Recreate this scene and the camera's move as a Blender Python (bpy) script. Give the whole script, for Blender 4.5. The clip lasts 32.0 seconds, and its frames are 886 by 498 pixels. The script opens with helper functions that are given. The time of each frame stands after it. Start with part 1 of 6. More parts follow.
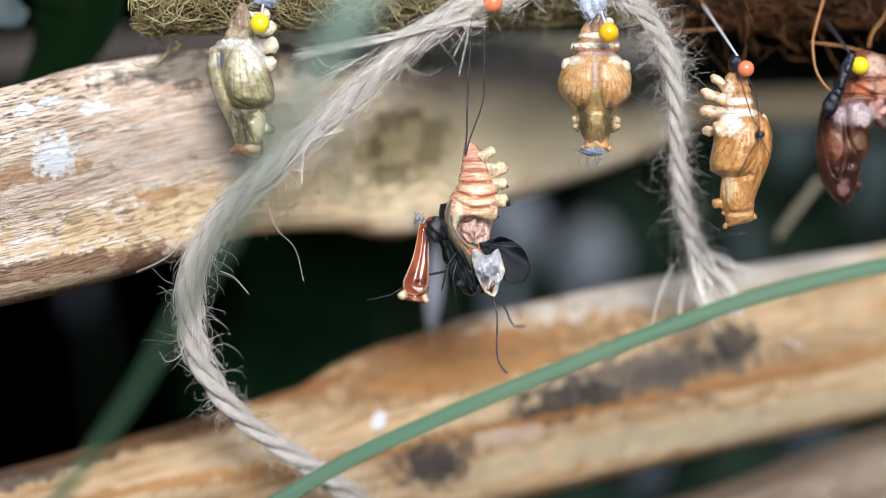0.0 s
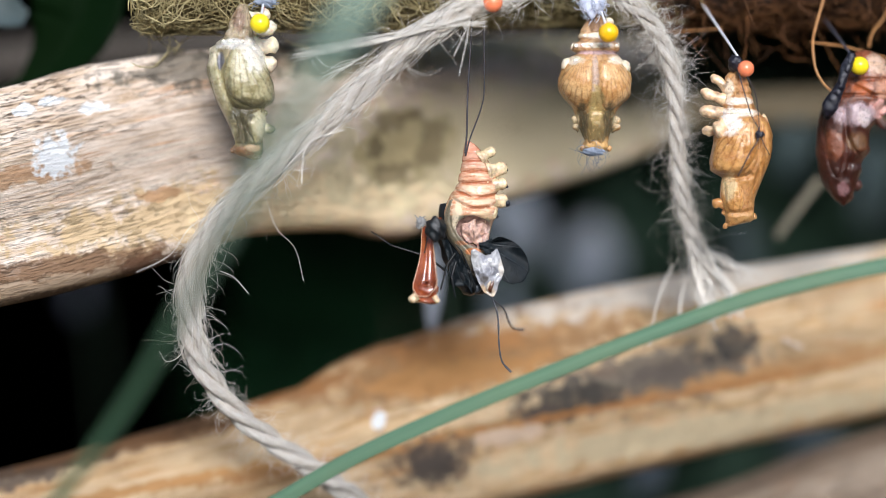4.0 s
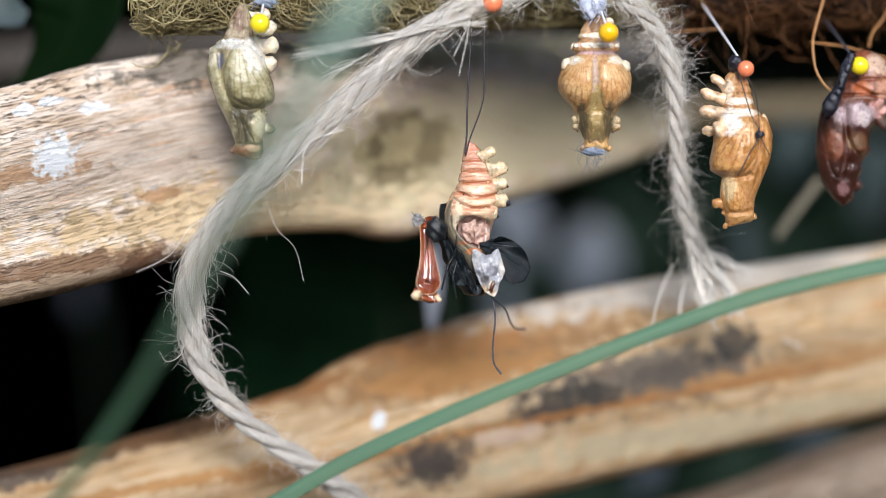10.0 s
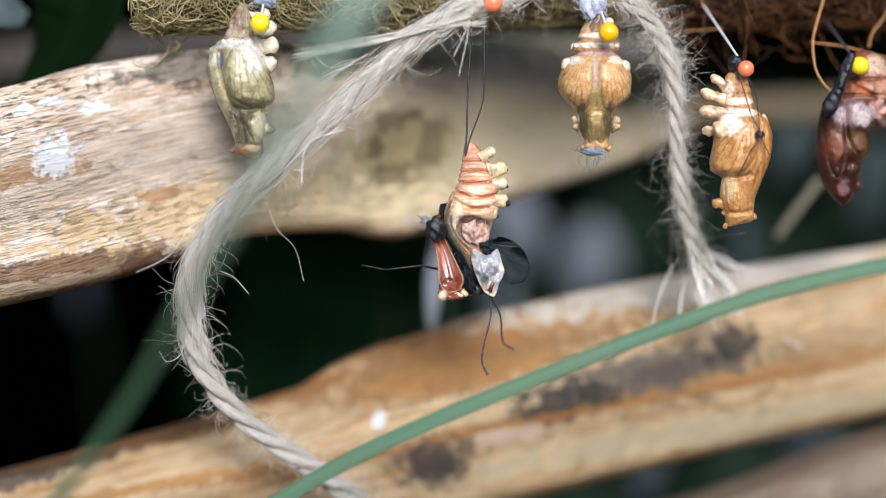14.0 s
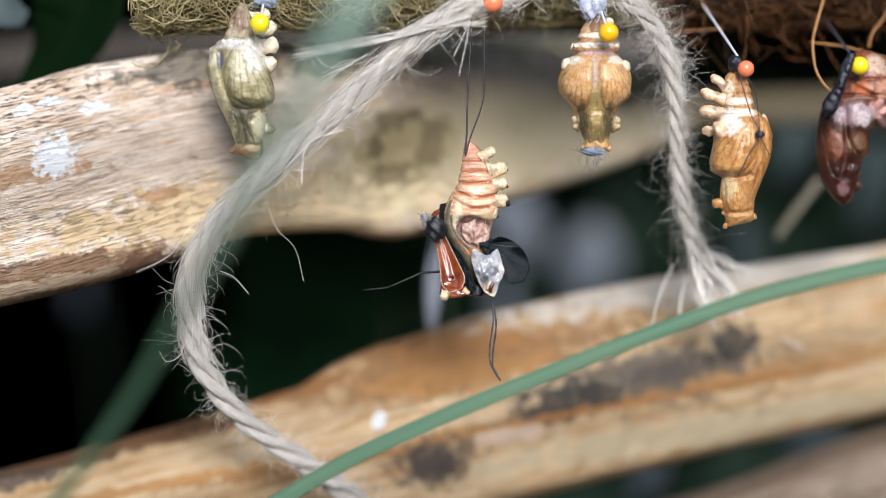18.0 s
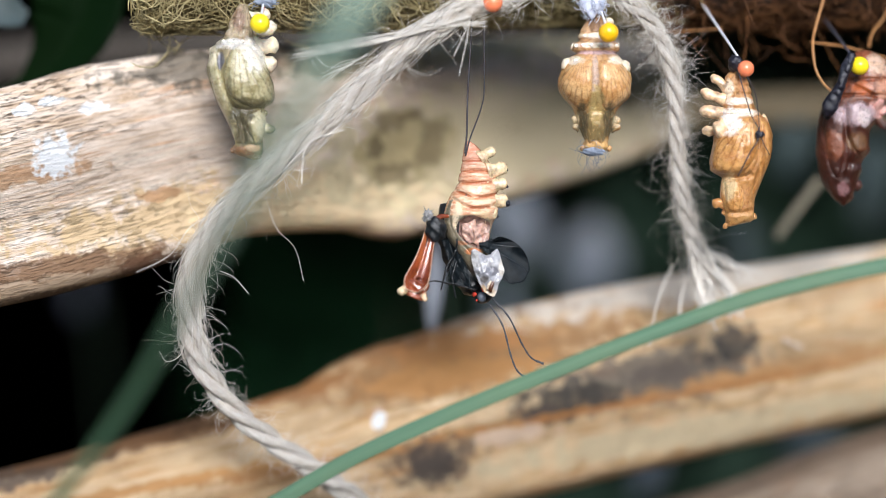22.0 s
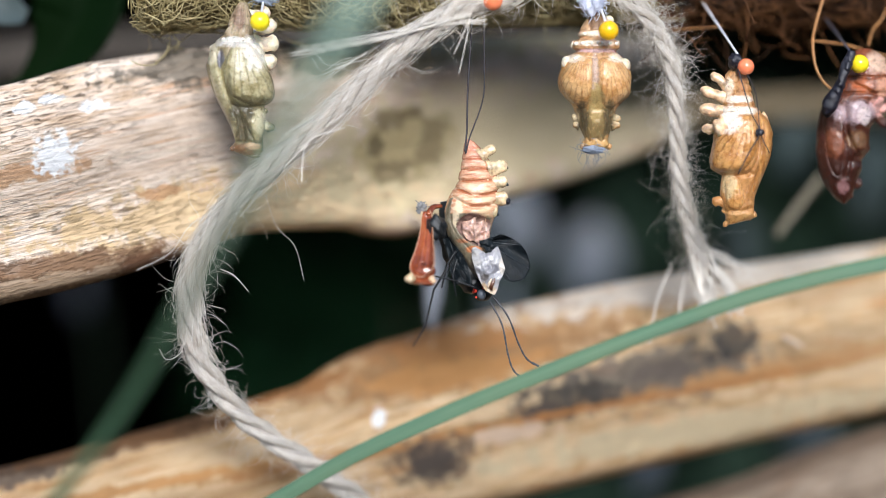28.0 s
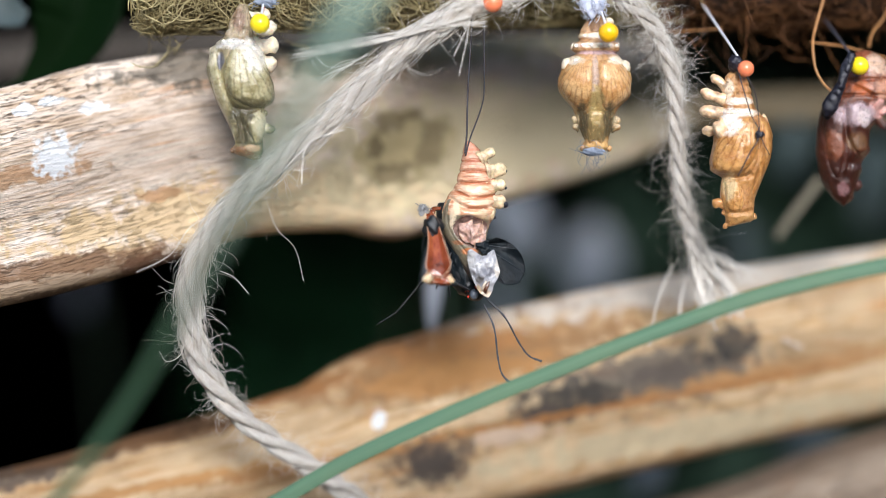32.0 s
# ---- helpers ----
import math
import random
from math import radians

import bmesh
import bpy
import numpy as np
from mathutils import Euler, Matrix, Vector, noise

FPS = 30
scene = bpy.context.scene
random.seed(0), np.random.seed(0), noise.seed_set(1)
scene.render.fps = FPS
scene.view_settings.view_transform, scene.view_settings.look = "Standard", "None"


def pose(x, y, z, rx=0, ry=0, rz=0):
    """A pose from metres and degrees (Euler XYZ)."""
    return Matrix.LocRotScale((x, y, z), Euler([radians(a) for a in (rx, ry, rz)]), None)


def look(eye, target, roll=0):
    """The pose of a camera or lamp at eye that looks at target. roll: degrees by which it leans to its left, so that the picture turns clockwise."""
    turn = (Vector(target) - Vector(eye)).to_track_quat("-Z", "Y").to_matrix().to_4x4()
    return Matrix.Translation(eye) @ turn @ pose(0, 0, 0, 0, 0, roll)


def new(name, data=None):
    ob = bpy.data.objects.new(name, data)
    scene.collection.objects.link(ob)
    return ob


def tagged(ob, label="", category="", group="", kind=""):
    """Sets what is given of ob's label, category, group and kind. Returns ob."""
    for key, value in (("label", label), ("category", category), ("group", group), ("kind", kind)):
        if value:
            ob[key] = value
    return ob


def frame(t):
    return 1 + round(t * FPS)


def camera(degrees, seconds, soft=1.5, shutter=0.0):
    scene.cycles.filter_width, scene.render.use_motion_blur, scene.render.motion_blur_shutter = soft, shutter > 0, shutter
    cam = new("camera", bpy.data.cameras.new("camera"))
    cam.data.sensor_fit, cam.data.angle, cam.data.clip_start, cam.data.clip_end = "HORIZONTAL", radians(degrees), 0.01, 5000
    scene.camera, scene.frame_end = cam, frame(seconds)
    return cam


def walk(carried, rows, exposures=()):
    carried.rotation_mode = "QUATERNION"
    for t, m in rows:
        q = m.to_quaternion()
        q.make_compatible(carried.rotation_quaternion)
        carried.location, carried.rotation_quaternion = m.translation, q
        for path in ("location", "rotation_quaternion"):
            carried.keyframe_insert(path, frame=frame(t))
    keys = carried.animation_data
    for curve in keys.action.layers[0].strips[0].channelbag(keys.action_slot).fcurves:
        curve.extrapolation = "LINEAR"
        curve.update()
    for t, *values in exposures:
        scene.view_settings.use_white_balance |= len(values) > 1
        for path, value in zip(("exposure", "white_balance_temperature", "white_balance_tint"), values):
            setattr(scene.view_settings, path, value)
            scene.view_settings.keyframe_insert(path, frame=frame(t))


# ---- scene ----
cam = camera(20.0, 32.0, soft=0.8, shutter=0.5)
cam.data.dof.use_dof = True
cam.data.dof.focus_distance = 0.5335
cam.data.dof.aperture_fstop = 3.4
# fixed on its stand, nudged a little towards the end: seconds, degrees of tilt
NUDGES = [(0, 0), (20.2, 0), (20.5, 0.02), (20.8, 0.01), (21.3, 0), (24.2, 0), (24.5, 0.014), (25, 0.018), (25.5, 0.038), (27.5, 0.056), (28, 0.045),
          (28.5, 0.056), (29, 0.044), (29.5, 0.057), (30, 0.073), (30.5, 0.042), (31, 0.016), (31.5, 0), (32, 0)]
walk(cam, [(t, pose(0, -0.5335, 1.0, 90 - a, 0, 0)) for t, a in NUDGES], exposures=[(0, 0.18), (7, 0.18), (9, 0.11), (11, 0.19), (19, 0.16), (22, 0.25), (32, 0.25)])

# ---- light ----
world = bpy.data.worlds.new("sky")
scene.world = world
world.use_nodes = True
wn = world.node_tree
sky = wn.nodes.new("ShaderNodeTexSky")
sky.sky_type, sky.sun_disc = "NISHITA", False
sky.sun_elevation, sky.sun_rotation = radians(21), radians(173)
wn.links.new(sky.outputs[0], wn.nodes["Background"].inputs[0])
wn.nodes["Background"].inputs[1].default_value = 0.15
sun = new("sun", bpy.data.lights.new("sun", "SUN"))
sun.data.energy, sun.data.angle, sun.data.color = 4.3, radians(28), (0.97, 0.98, 1.03)
sun.matrix_world = look((0.32, -2.6, 2.01), (0, 0, 1))


# ---- materials ----
TOP = (5.28, 0, 1022.92)  # where the hatching case hangs, in millimetres


class Nodes:
    """A material's node tree, built up by short calls."""

    def __init__(self, name, rough=0.6, metal=0.0, sub=0.0, coat=0.0, spec=0.5):
        self.m = bpy.data.materials.new(name)
        self.m.use_nodes = True
        self.t = self.m.node_tree
        self.b = self.t.nodes["Principled BSDF"]
        self.b.inputs["Roughness"].default_value = rough
        self.b.inputs["Metallic"].default_value = metal
        self.b.inputs["Specular IOR Level"].default_value = spec
        self.b.inputs["Coat Weight"].default_value = coat
        self.b.inputs["Coat Roughness"].default_value = 0.12
        if sub:
            self.b.inputs["Subsurface Weight"].default_value = sub
            self.b.inputs["Subsurface Radius"].default_value = (1.0, 0.5, 0.25)
            self.b.inputs["Subsurface Scale"].default_value = 0.0007
        self.co = self.t.nodes.new("ShaderNodeTexCoord")

    def add(self, kind, **at):
        n = self.t.nodes.new(kind)
        for k, v in at.items():
            setattr(n, k, v)
        return n

    def link(self, a, b):
        self.t.links.new(a, b)

    def space(self, scale, uv=False, at=(0, 0, 0)):
        """Coordinates in millimetres, stretched."""
        n = self.add("ShaderNodeMapping")
        n.inputs["Scale"].default_value = tuple(s * (1 if uv else 1000) for s in scale)
        n.inputs["Location"].default_value = at
        self.link(self.co.outputs["UV" if uv else "Object"], n.inputs[0])
        return n.outputs[0]

    def noise(self, scale=(1, 1, 1), detail=6, rough=0.6, uv=False, warp=0.0, at=(0, 0, 0)):
        n = self.add("ShaderNodeTexNoise")
        n.inputs["Scale"].default_value, n.inputs["Detail"].default_value, n.inputs["Roughness"].default_value = 1, detail, rough
        n.inputs["Distortion"].default_value = warp
        self.link(self.space(scale, uv, at), n.inputs["Vector"])
        return n.outputs["Fac"]

    def ramp(self, x, stops):
        n = self.add("ShaderNodeValToRGB")
        while len(n.color_ramp.elements) < len(stops):
            n.color_ramp.elements.new(0.5)
        for e, (p, c) in zip(n.color_ramp.elements, stops):
            e.position, e.color = p, (*(c if isinstance(c, tuple) else (c, c, c)), 1)
        self.link(x, n.inputs[0])
        return n.outputs[0]

    def mix(self, fac, a, b, blend="MIX"):
        n = self.add("ShaderNodeMix", data_type="RGBA", blend_type=blend)
        for s, v in ((n.inputs["Factor"], fac), (n.inputs["A"], a), (n.inputs["B"], b)):
            if isinstance(v, (int, float)):
                s.default_value = v if s.type == "VALUE" else (v, v, v, 1)
            elif isinstance(v, tuple):
                s.default_value = (*v, 1)
            else:
                self.link(v, s)
        return n.outputs["Result"]

    def math(self, op, a, b=0.0, c=0.0):
        n = self.add("ShaderNodeMath", operation=op)
        for s, v in zip(n.inputs, (a, b, c)):
            if isinstance(v, (int, float)):
                s.default_value = v
            else:
                self.link(v, s)
        return n.outputs[0]

    def axis(self, i, uv=True):
        n = self.add("ShaderNodeSeparateXYZ")
        self.link(self.space((1, 1, 1), uv), n.inputs[0])
        return n.outputs[i]

    def blot(self, at, rx, rz, ragged=0.5, freq=0.15, slope=0.0):
        """A ragged blot on the front: at is its place from the thing's base in millimetres, rx and rz its reach."""
        sep = self.add("ShaderNodeSeparateXYZ")
        self.link(self.space((1, 1, 1)), sep.inputs[0])
        dx, dz = self.math("SUBTRACT", sep.outputs[0], at[0]), self.math("SUBTRACT", sep.outputs[2], at[2])
        dz = self.math("SUBTRACT", dz, self.math("MULTIPLY", dx, slope))
        x, y = self.math("DIVIDE", dx, rx), self.math("DIVIDE", dz, rz)
        r = self.math("SQRT", self.math("ADD", self.math("MULTIPLY", x, x), self.math("MULTIPLY", y, y)))
        n = self.noise((freq, freq, freq), 6, 0.65, at=(at[0], at[2], 0))
        r = self.math("ADD", r, self.math("MULTIPLY", self.math("SUBTRACT", n, 0.5), ragged * 4))
        return self.ramp(r, [(0.66, 1.0), (1.0, 0.0)])

    def tint(self):
        n = self.add("ShaderNodeNewGeometry")
        return n.outputs["Random Per Island"]

    def done(self, colour, bump=None, strength=0.4, dist=0.0003, rough=None):
        if isinstance(colour, tuple):
            self.b.inputs["Base Color"].default_value = (*colour, 1)
        else:
            self.link(colour, self.b.inputs["Base Color"])
        if bump is not None:
            n = self.add("ShaderNodeBump")
            n.inputs["Strength"].default_value, n.inputs["Distance"].default_value = strength, dist
            self.link(bump, n.inputs["Height"])
            self.link(n.outputs[0], self.b.inputs["Normal"])
        if rough is not None:
            self.link(rough, self.b.inputs["Roughness"])
        return self.m


def weathered_wood(name, pale, tan, dark, base=(0, 0, 0), blots=(), whites=(), grey=0.35, crack=0.9, slope=0.17, band=0.3):
    """Barkless wood; the unrolled surface has millimetres along and round the log. Blots: place, reach along and up, colour."""
    n = Nodes(name, 0.75, spec=0.25)
    wide = n.noise((0.02, 0.06, 1), 4, 0.6, True)
    grain = n.noise((0.07, 1.1, 1), 8, 0.72, True, 0.5)
    fine = n.noise((0.3, 2.6, 1), 6, 0.7, True, 0.4)
    hair = n.noise((0.16, 7.0, 1), 5, 0.7, True, 0.3, (2, 6, 0))
    patch = n.noise((0.035, 0.1, 1), 5, 0.65, True, at=(7, 3, 0))
    streak = n.noise((0.007, 0.2, 1), 5, 0.6, True, 0.4, (9, 1, 0))
    col = n.ramp(grain, [(0.34, dark), (0.43, tan), (0.56, pale)])
    col = n.mix(n.ramp(wide, [(0.42, 0.0), (0.68, grey)]), col, pale)
    col = n.mix(n.ramp(streak, [(0.36, band), (0.5, 0.0)]), col, tuple(c * 0.55 + d * 0.45 for c, d in zip(dark, tan)))
    col = n.mix(n.ramp(streak, [(0.52, 0.0), (0.66, band)]), col, tuple(min(c * 1.12, 0.86) for c in pale))
    warm = n.noise((0.05, 0.35, 1), 4, 0.6, True, 0.5, (1, 5, 0))
    col = n.mix(n.ramp(warm, [(0.58, 0.0), (0.68, 0.6)]), col, (tan[0] * 1.1, tan[1] * 0.78, tan[2] * 0.58))
    cracks = n.math("MULTIPLY", n.ramp(fine, [(0.38, 1.0), (0.44, 0.0)]), n.ramp(patch, [(0.4, 0.1), (0.55, 1.0)]))
    hairs = n.math("MULTIPLY", n.ramp(hair, [(0.38, 0.85), (0.45, 0.0)]), n.ramp(patch, [(0.35, 0.35), (0.6, 1.0)]))
    cracks = n.math("MAXIMUM", cracks, hairs)
    col = n.mix(n.math("MULTIPLY", cracks, crack), col, tuple(c * 0.45 for c in dark))
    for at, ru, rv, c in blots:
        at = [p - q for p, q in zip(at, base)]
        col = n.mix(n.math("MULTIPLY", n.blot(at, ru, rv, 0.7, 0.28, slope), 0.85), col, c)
    for at, ru, rv in whites:
        at = [p - q for p, q in zip(at, base)]
        col = n.mix(n.blot(at, ru, rv, 0.6, 0.5, slope), col, (0.88, 0.89, 0.9))
    h = n.math("SUBTRACT", n.math("ADD", n.math("MULTIPLY", grain, 0.6), n.math("MULTIPLY", fine, 0.4)), n.math("MULTIPLY", cracks, 0.6))
    return n.done(col, h, 0.9, 0.0008)


def fibre(name, a, b, rough=0.7, sub=0.0):
    n = Nodes(name, rough, sub=sub, spec=0.3)
    return n.done(n.mix(n.tint(), a, b))


def plain(name, c, rough=0.5, vary=0.25, scale=0.6, bump=0.2, **k):
    n = Nodes(name, rough, **k)
    x = n.noise((scale,) * 3, 5)
    col = n.mix(n.ramp(x, [(0.3, 0.0), (0.7, 1.0)]), tuple(v * (1 - vary) for v in c), tuple(min(v * (1 + vary), 1) for v in c))
    return n.done(col, n.noise((scale * 4,) * 3, 4), bump, 0.0002)


def pupa_skin(name, pale, mid, deep, crown, blots=(), sub=0.14, head=0.65):
    """Waxy skin of a pupa: paler belts above, darker towards the head, cloudy patches of its own under the given blots.
    """
    n = Nodes(name, 0.3, sub=sub, spec=0.5, coat=0.25)
    v = n.axis(1)
    cloud = n.noise((0.35, 0.35, 0.35), 5, 0.6)
    streak = n.noise((22, 2.0, 1), 6, 0.65, True, 0.8)
    col = n.ramp(streak, [(0.32, mid), (0.62, pale)])
    cz = n.math("ADD", v, n.math("MULTIPLY", n.math("SUBTRACT", cloud, 0.5), 0.25))
    col = n.mix(n.ramp(cz, [(0.26, 0.9), (0.4, 0.0)]), col, n.ramp(streak, [(0.35, mid), (0.6, crown)]))
    col = n.mix(n.ramp(cz, [(0.64, 0.0), (0.8, head), (0.95, head * 0.5)]), col, n.mix(cloud, deep, mid))
    for at, rx, rz, c in blots:
        col = n.mix(n.math("MULTIPLY", n.blot((at[0], 0, -at[1]), rx * 1.15, rz * 1.15, 0.34, 0.6), 0.92), col, c)
    fine = n.noise((1.3, 1.3, 1.3), 7, 0.75)
    col = n.mix(n.ramp(fine, [(0.33, 0.8), (0.48, 0.0)]), col, deep)
    col = n.mix(n.ramp(fine, [(0.54, 0.0), (0.68, 0.5)]), col, tuple(min(c * 1.15, 0.9) for c in pale))
    h = n.math("ADD", n.math("MULTIPLY", streak, 0.4), n.math("MULTIPLY", n.noise((1.1, 1.1, 1.1), 6, 0.7), 0.8))
    return n.done(col, h, 0.6, 0.0006)


# blots along its top paint the fibre roll's shade; lower ones darken the underside
M_LOG = weathered_wood("weathered_log", (0.84, 0.71, 0.6), (0.64, 0.47, 0.33), (0.26, 0.175, 0.115), (-155.81, 6, 1000.12),
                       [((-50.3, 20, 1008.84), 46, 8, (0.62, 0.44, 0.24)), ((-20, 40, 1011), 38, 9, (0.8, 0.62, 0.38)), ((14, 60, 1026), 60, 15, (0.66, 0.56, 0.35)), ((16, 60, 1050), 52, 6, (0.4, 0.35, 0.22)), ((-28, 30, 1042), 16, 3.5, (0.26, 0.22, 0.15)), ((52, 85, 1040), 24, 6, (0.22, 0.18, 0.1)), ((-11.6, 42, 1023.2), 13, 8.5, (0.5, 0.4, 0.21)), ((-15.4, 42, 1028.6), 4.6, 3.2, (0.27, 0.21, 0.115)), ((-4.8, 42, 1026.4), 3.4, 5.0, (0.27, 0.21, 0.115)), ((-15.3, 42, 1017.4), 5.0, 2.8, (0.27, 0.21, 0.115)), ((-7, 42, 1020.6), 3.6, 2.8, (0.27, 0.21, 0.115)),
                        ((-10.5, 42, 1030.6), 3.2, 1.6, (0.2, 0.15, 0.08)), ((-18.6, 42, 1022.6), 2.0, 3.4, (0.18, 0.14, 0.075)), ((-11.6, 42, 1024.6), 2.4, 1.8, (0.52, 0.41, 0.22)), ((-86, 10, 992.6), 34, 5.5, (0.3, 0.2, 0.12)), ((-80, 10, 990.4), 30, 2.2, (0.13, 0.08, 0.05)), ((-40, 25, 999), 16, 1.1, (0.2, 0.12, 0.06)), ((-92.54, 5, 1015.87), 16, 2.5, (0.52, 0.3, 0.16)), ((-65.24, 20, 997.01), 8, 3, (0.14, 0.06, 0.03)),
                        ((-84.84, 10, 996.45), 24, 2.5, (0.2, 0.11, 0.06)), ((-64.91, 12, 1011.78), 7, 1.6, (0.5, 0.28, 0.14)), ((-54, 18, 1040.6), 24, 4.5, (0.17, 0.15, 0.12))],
                       [((-86.6, 3, 1019.9), 5.2, 5.4), ((-79.05, 8, 1030.57), 3.4, 1.5), ((-87.94, 8, 1032.03), 3, 1.2), ((-93.05, 8, 1029.96), 2.4, 1.5)])
M_LOW = weathered_wood("stained_wood", (0.76, 0.58, 0.37), (0.6, 0.36, 0.16), (0.3, 0.13, 0.045), (-159.86, 20, 922.94),
                       [((4.69, 46, 974.06), 44, 6.5, (0.36, 0.19, 0.08)), ((46.32, 45, 970.46), 30, 7.5, (0.15, 0.133, 0.115)), ((28.11, 45, 965.65), 13, 5, (0.06, 0.055, 0.05)), ((-1.8, 38, 951.92), 11, 7, (0.15, 0.1, 0.07)),
                        ((22.7, 40, 962.07), 7, 3, (0.1, 0.08, 0.07)), ((-8.4, 50, 977.82), 16, 2.5, (0.26, 0.12, 0.05)), ((-94.3, 30, 950.06), 13, 4, (0.11, 0.09, 0.08)),
                        ((-61.89, 35, 957.93), 22, 2.2, (0.15, 0.07, 0.03)), ((66.41, 50, 977.82), 6, 5, (0.05, 0.05, 0.05)), ((-88, 30, 952.2), 22, 2.8, (0.09, 0.055, 0.035)), ((-64, 36, 959), 20, 2.8, (0.09, 0.045, 0.02)), ((-46, 42, 965.4), 12, 2.4, (0.12, 0.05, 0.02)), ((18, 50, 985.2), 34, 1.5, (0.22, 0.11, 0.05)), ((4, 46, 978), 20, 3.5, (0.5, 0.24, 0.09)), ((-2.4, 38, 951), 7, 4.5, (0.07, 0.06, 0.055)), ((62.21, 60, 992.12), 62, 4.2, (0.74, 0.67, 0.58)), ((-80.93, 34, 954.17), 26, 2.6, (0.16, 0.08, 0.035)),
                        ((-34.53, 48, 967.43), 14, 3.0, (0.36, 0.16, 0.055)), ((2, 46, 971), 26, 4, (0.56, 0.28, 0.1)), ((-70, 36, 946), 40, 1.6, (0.56, 0.28, 0.1)), ((-30, 42, 951), 30, 1.4, (0.5, 0.24, 0.09)), ((80, 50, 972), 40, 3, (0.55, 0.3, 0.13)), ((60, 46, 958), 60, 4, (0.62, 0.51, 0.33)), ((51.53, 45, 972.15), 12, 3, (0.16, 0.13, 0.11)), ((48.67, 42, 965.7), 62, 1.1, (0.5, 0.22, 0.07)), ((14.96, 40, 957.56), 12, 2.2, (0.74, 0.56, 0.42))],
                       [((-14.35, 36, 961.7), 1.7, 2.4)], grey=0.25, crack=0.4, band=0.7)
M_THIRD = weathered_wood("grey_wood", (0.38, 0.3, 0.23), (0.25, 0.175, 0.12), (0.12, 0.075, 0.05), band=0.85)
M_POLE = weathered_wood("olive_pole", (0.3, 0.24, 0.15), (0.2, 0.15, 0.09), (0.09, 0.06, 0.035))
# the pole's shade is put into these dark wood colours
M_SHADEPOLE = weathered_wood("shaded_pole", (0.1, 0.088, 0.078), (0.07, 0.058, 0.046), (0.045, 0.038, 0.03))
M_MOSS = fibre("olive_fibre", (0.24, 0.19, 0.08), (0.54, 0.46, 0.25))
M_MOSS_CORE = plain("fibre_core", (0.13, 0.10, 0.045), 0.9)
# coir fibre and core darkened below their brown to carry the roll's shade
M_COIR = fibre("shaded_red_brown_fibre", (0.035, 0.013, 0.005), (0.2, 0.085, 0.03))
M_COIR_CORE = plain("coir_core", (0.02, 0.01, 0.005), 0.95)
M_FRAY = fibre("frayed_jute", (0.62, 0.54, 0.44), (0.93, 0.91, 0.87))
M_BLACK = plain("black_scales", (0.006, 0.008, 0.01), 0.4, 0.5, 1.2, 0.4)
M_HORN = plain("antenna_grey", (0.05, 0.05, 0.06), 0.4, 0.4, 1.2, 0.3)
M_VEIN = plain("wing_vein", (0.02, 0.025, 0.03), 0.3)
M_RED = plain("red_fur", (0.75, 0.06, 0.03), 0.6, 0.3, 3)
M_EYE = plain("compound_eye", (0.09, 0.105, 0.13), 0.3, 0.3, 4)
M_PIN_Y = plain("yellow_bead", (0.9, 0.72, 0.02), 0.25, 0.03, 0.3, 0.02, sub=0.1, coat=0.3)
M_PIN_A = plain("amber_bead", (0.9, 0.5, 0.01), 0.25, 0.03, 0.3, 0.02, sub=0.1, coat=0.3)
M_PIN_O = plain("coral_bead", (0.9, 0.24, 0.11), 0.25, 0.03, 0.3, 0.02, sub=0.1, coat=0.3)
M_STEEL = plain("pin_steel", (0.82, 0.82, 0.88), 0.4, 0.1, 1, 0.05, metal=0.25)
M_DULL = plain("dull_steel", (0.13, 0.13, 0.16), 0.4, 0.2, 1, 0.05, metal=0.5)
M_THREAD = plain("dark_thread", (0.035, 0.03, 0.035), 0.7)
M_GLUE = plain("black_glue", (0.012, 0.012, 0.02), 0.35, 0.4, 1.5, 0.5)
M_SILK = fibre("blue_white_silk", (0.45, 0.5, 0.66), (0.75, 0.78, 0.88), 0.5)
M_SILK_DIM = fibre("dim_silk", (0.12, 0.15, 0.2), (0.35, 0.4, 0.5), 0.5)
M_GREYSILK = fibre("grey_silk", (0.12, 0.12, 0.13), (0.5, 0.49, 0.48), 0.5)
M_BEAD = plain("pale_knob", (0.76, 0.63, 0.47), 0.32, 0.4, 0.6, sub=0.3, coat=0.1)
M_PEARL = plain("pearly_bead", (0.86, 0.78, 0.66), 0.28, 0.15, 0.6, sub=0.2, coat=0.2)
M_KNOB = plain("amber_knob", (0.64, 0.43, 0.27), 0.3, 0.6, 0.6, sub=0.3, coat=0.12)


def jute():
    n = Nodes("jute_rope", 0.8, spec=0.2)
    a = n.noise((0.25, 14, 1), 6, 0.65, True, 0.3)
    b = n.noise((0.09, 0.5, 1), 3, 0.5, True)
    col = n.ramp(a, [(0.34, (0.34, 0.27, 0.2)), (0.47, (0.66, 0.59, 0.51)), (0.58, (0.9, 0.87, 0.83))])
    col = n.mix(n.ramp(b, [(0.4, 0.0), (0.7, 0.35)]), col, (0.66, 0.63, 0.6))
    return n.done(col, a, 0.8, 0.0006)


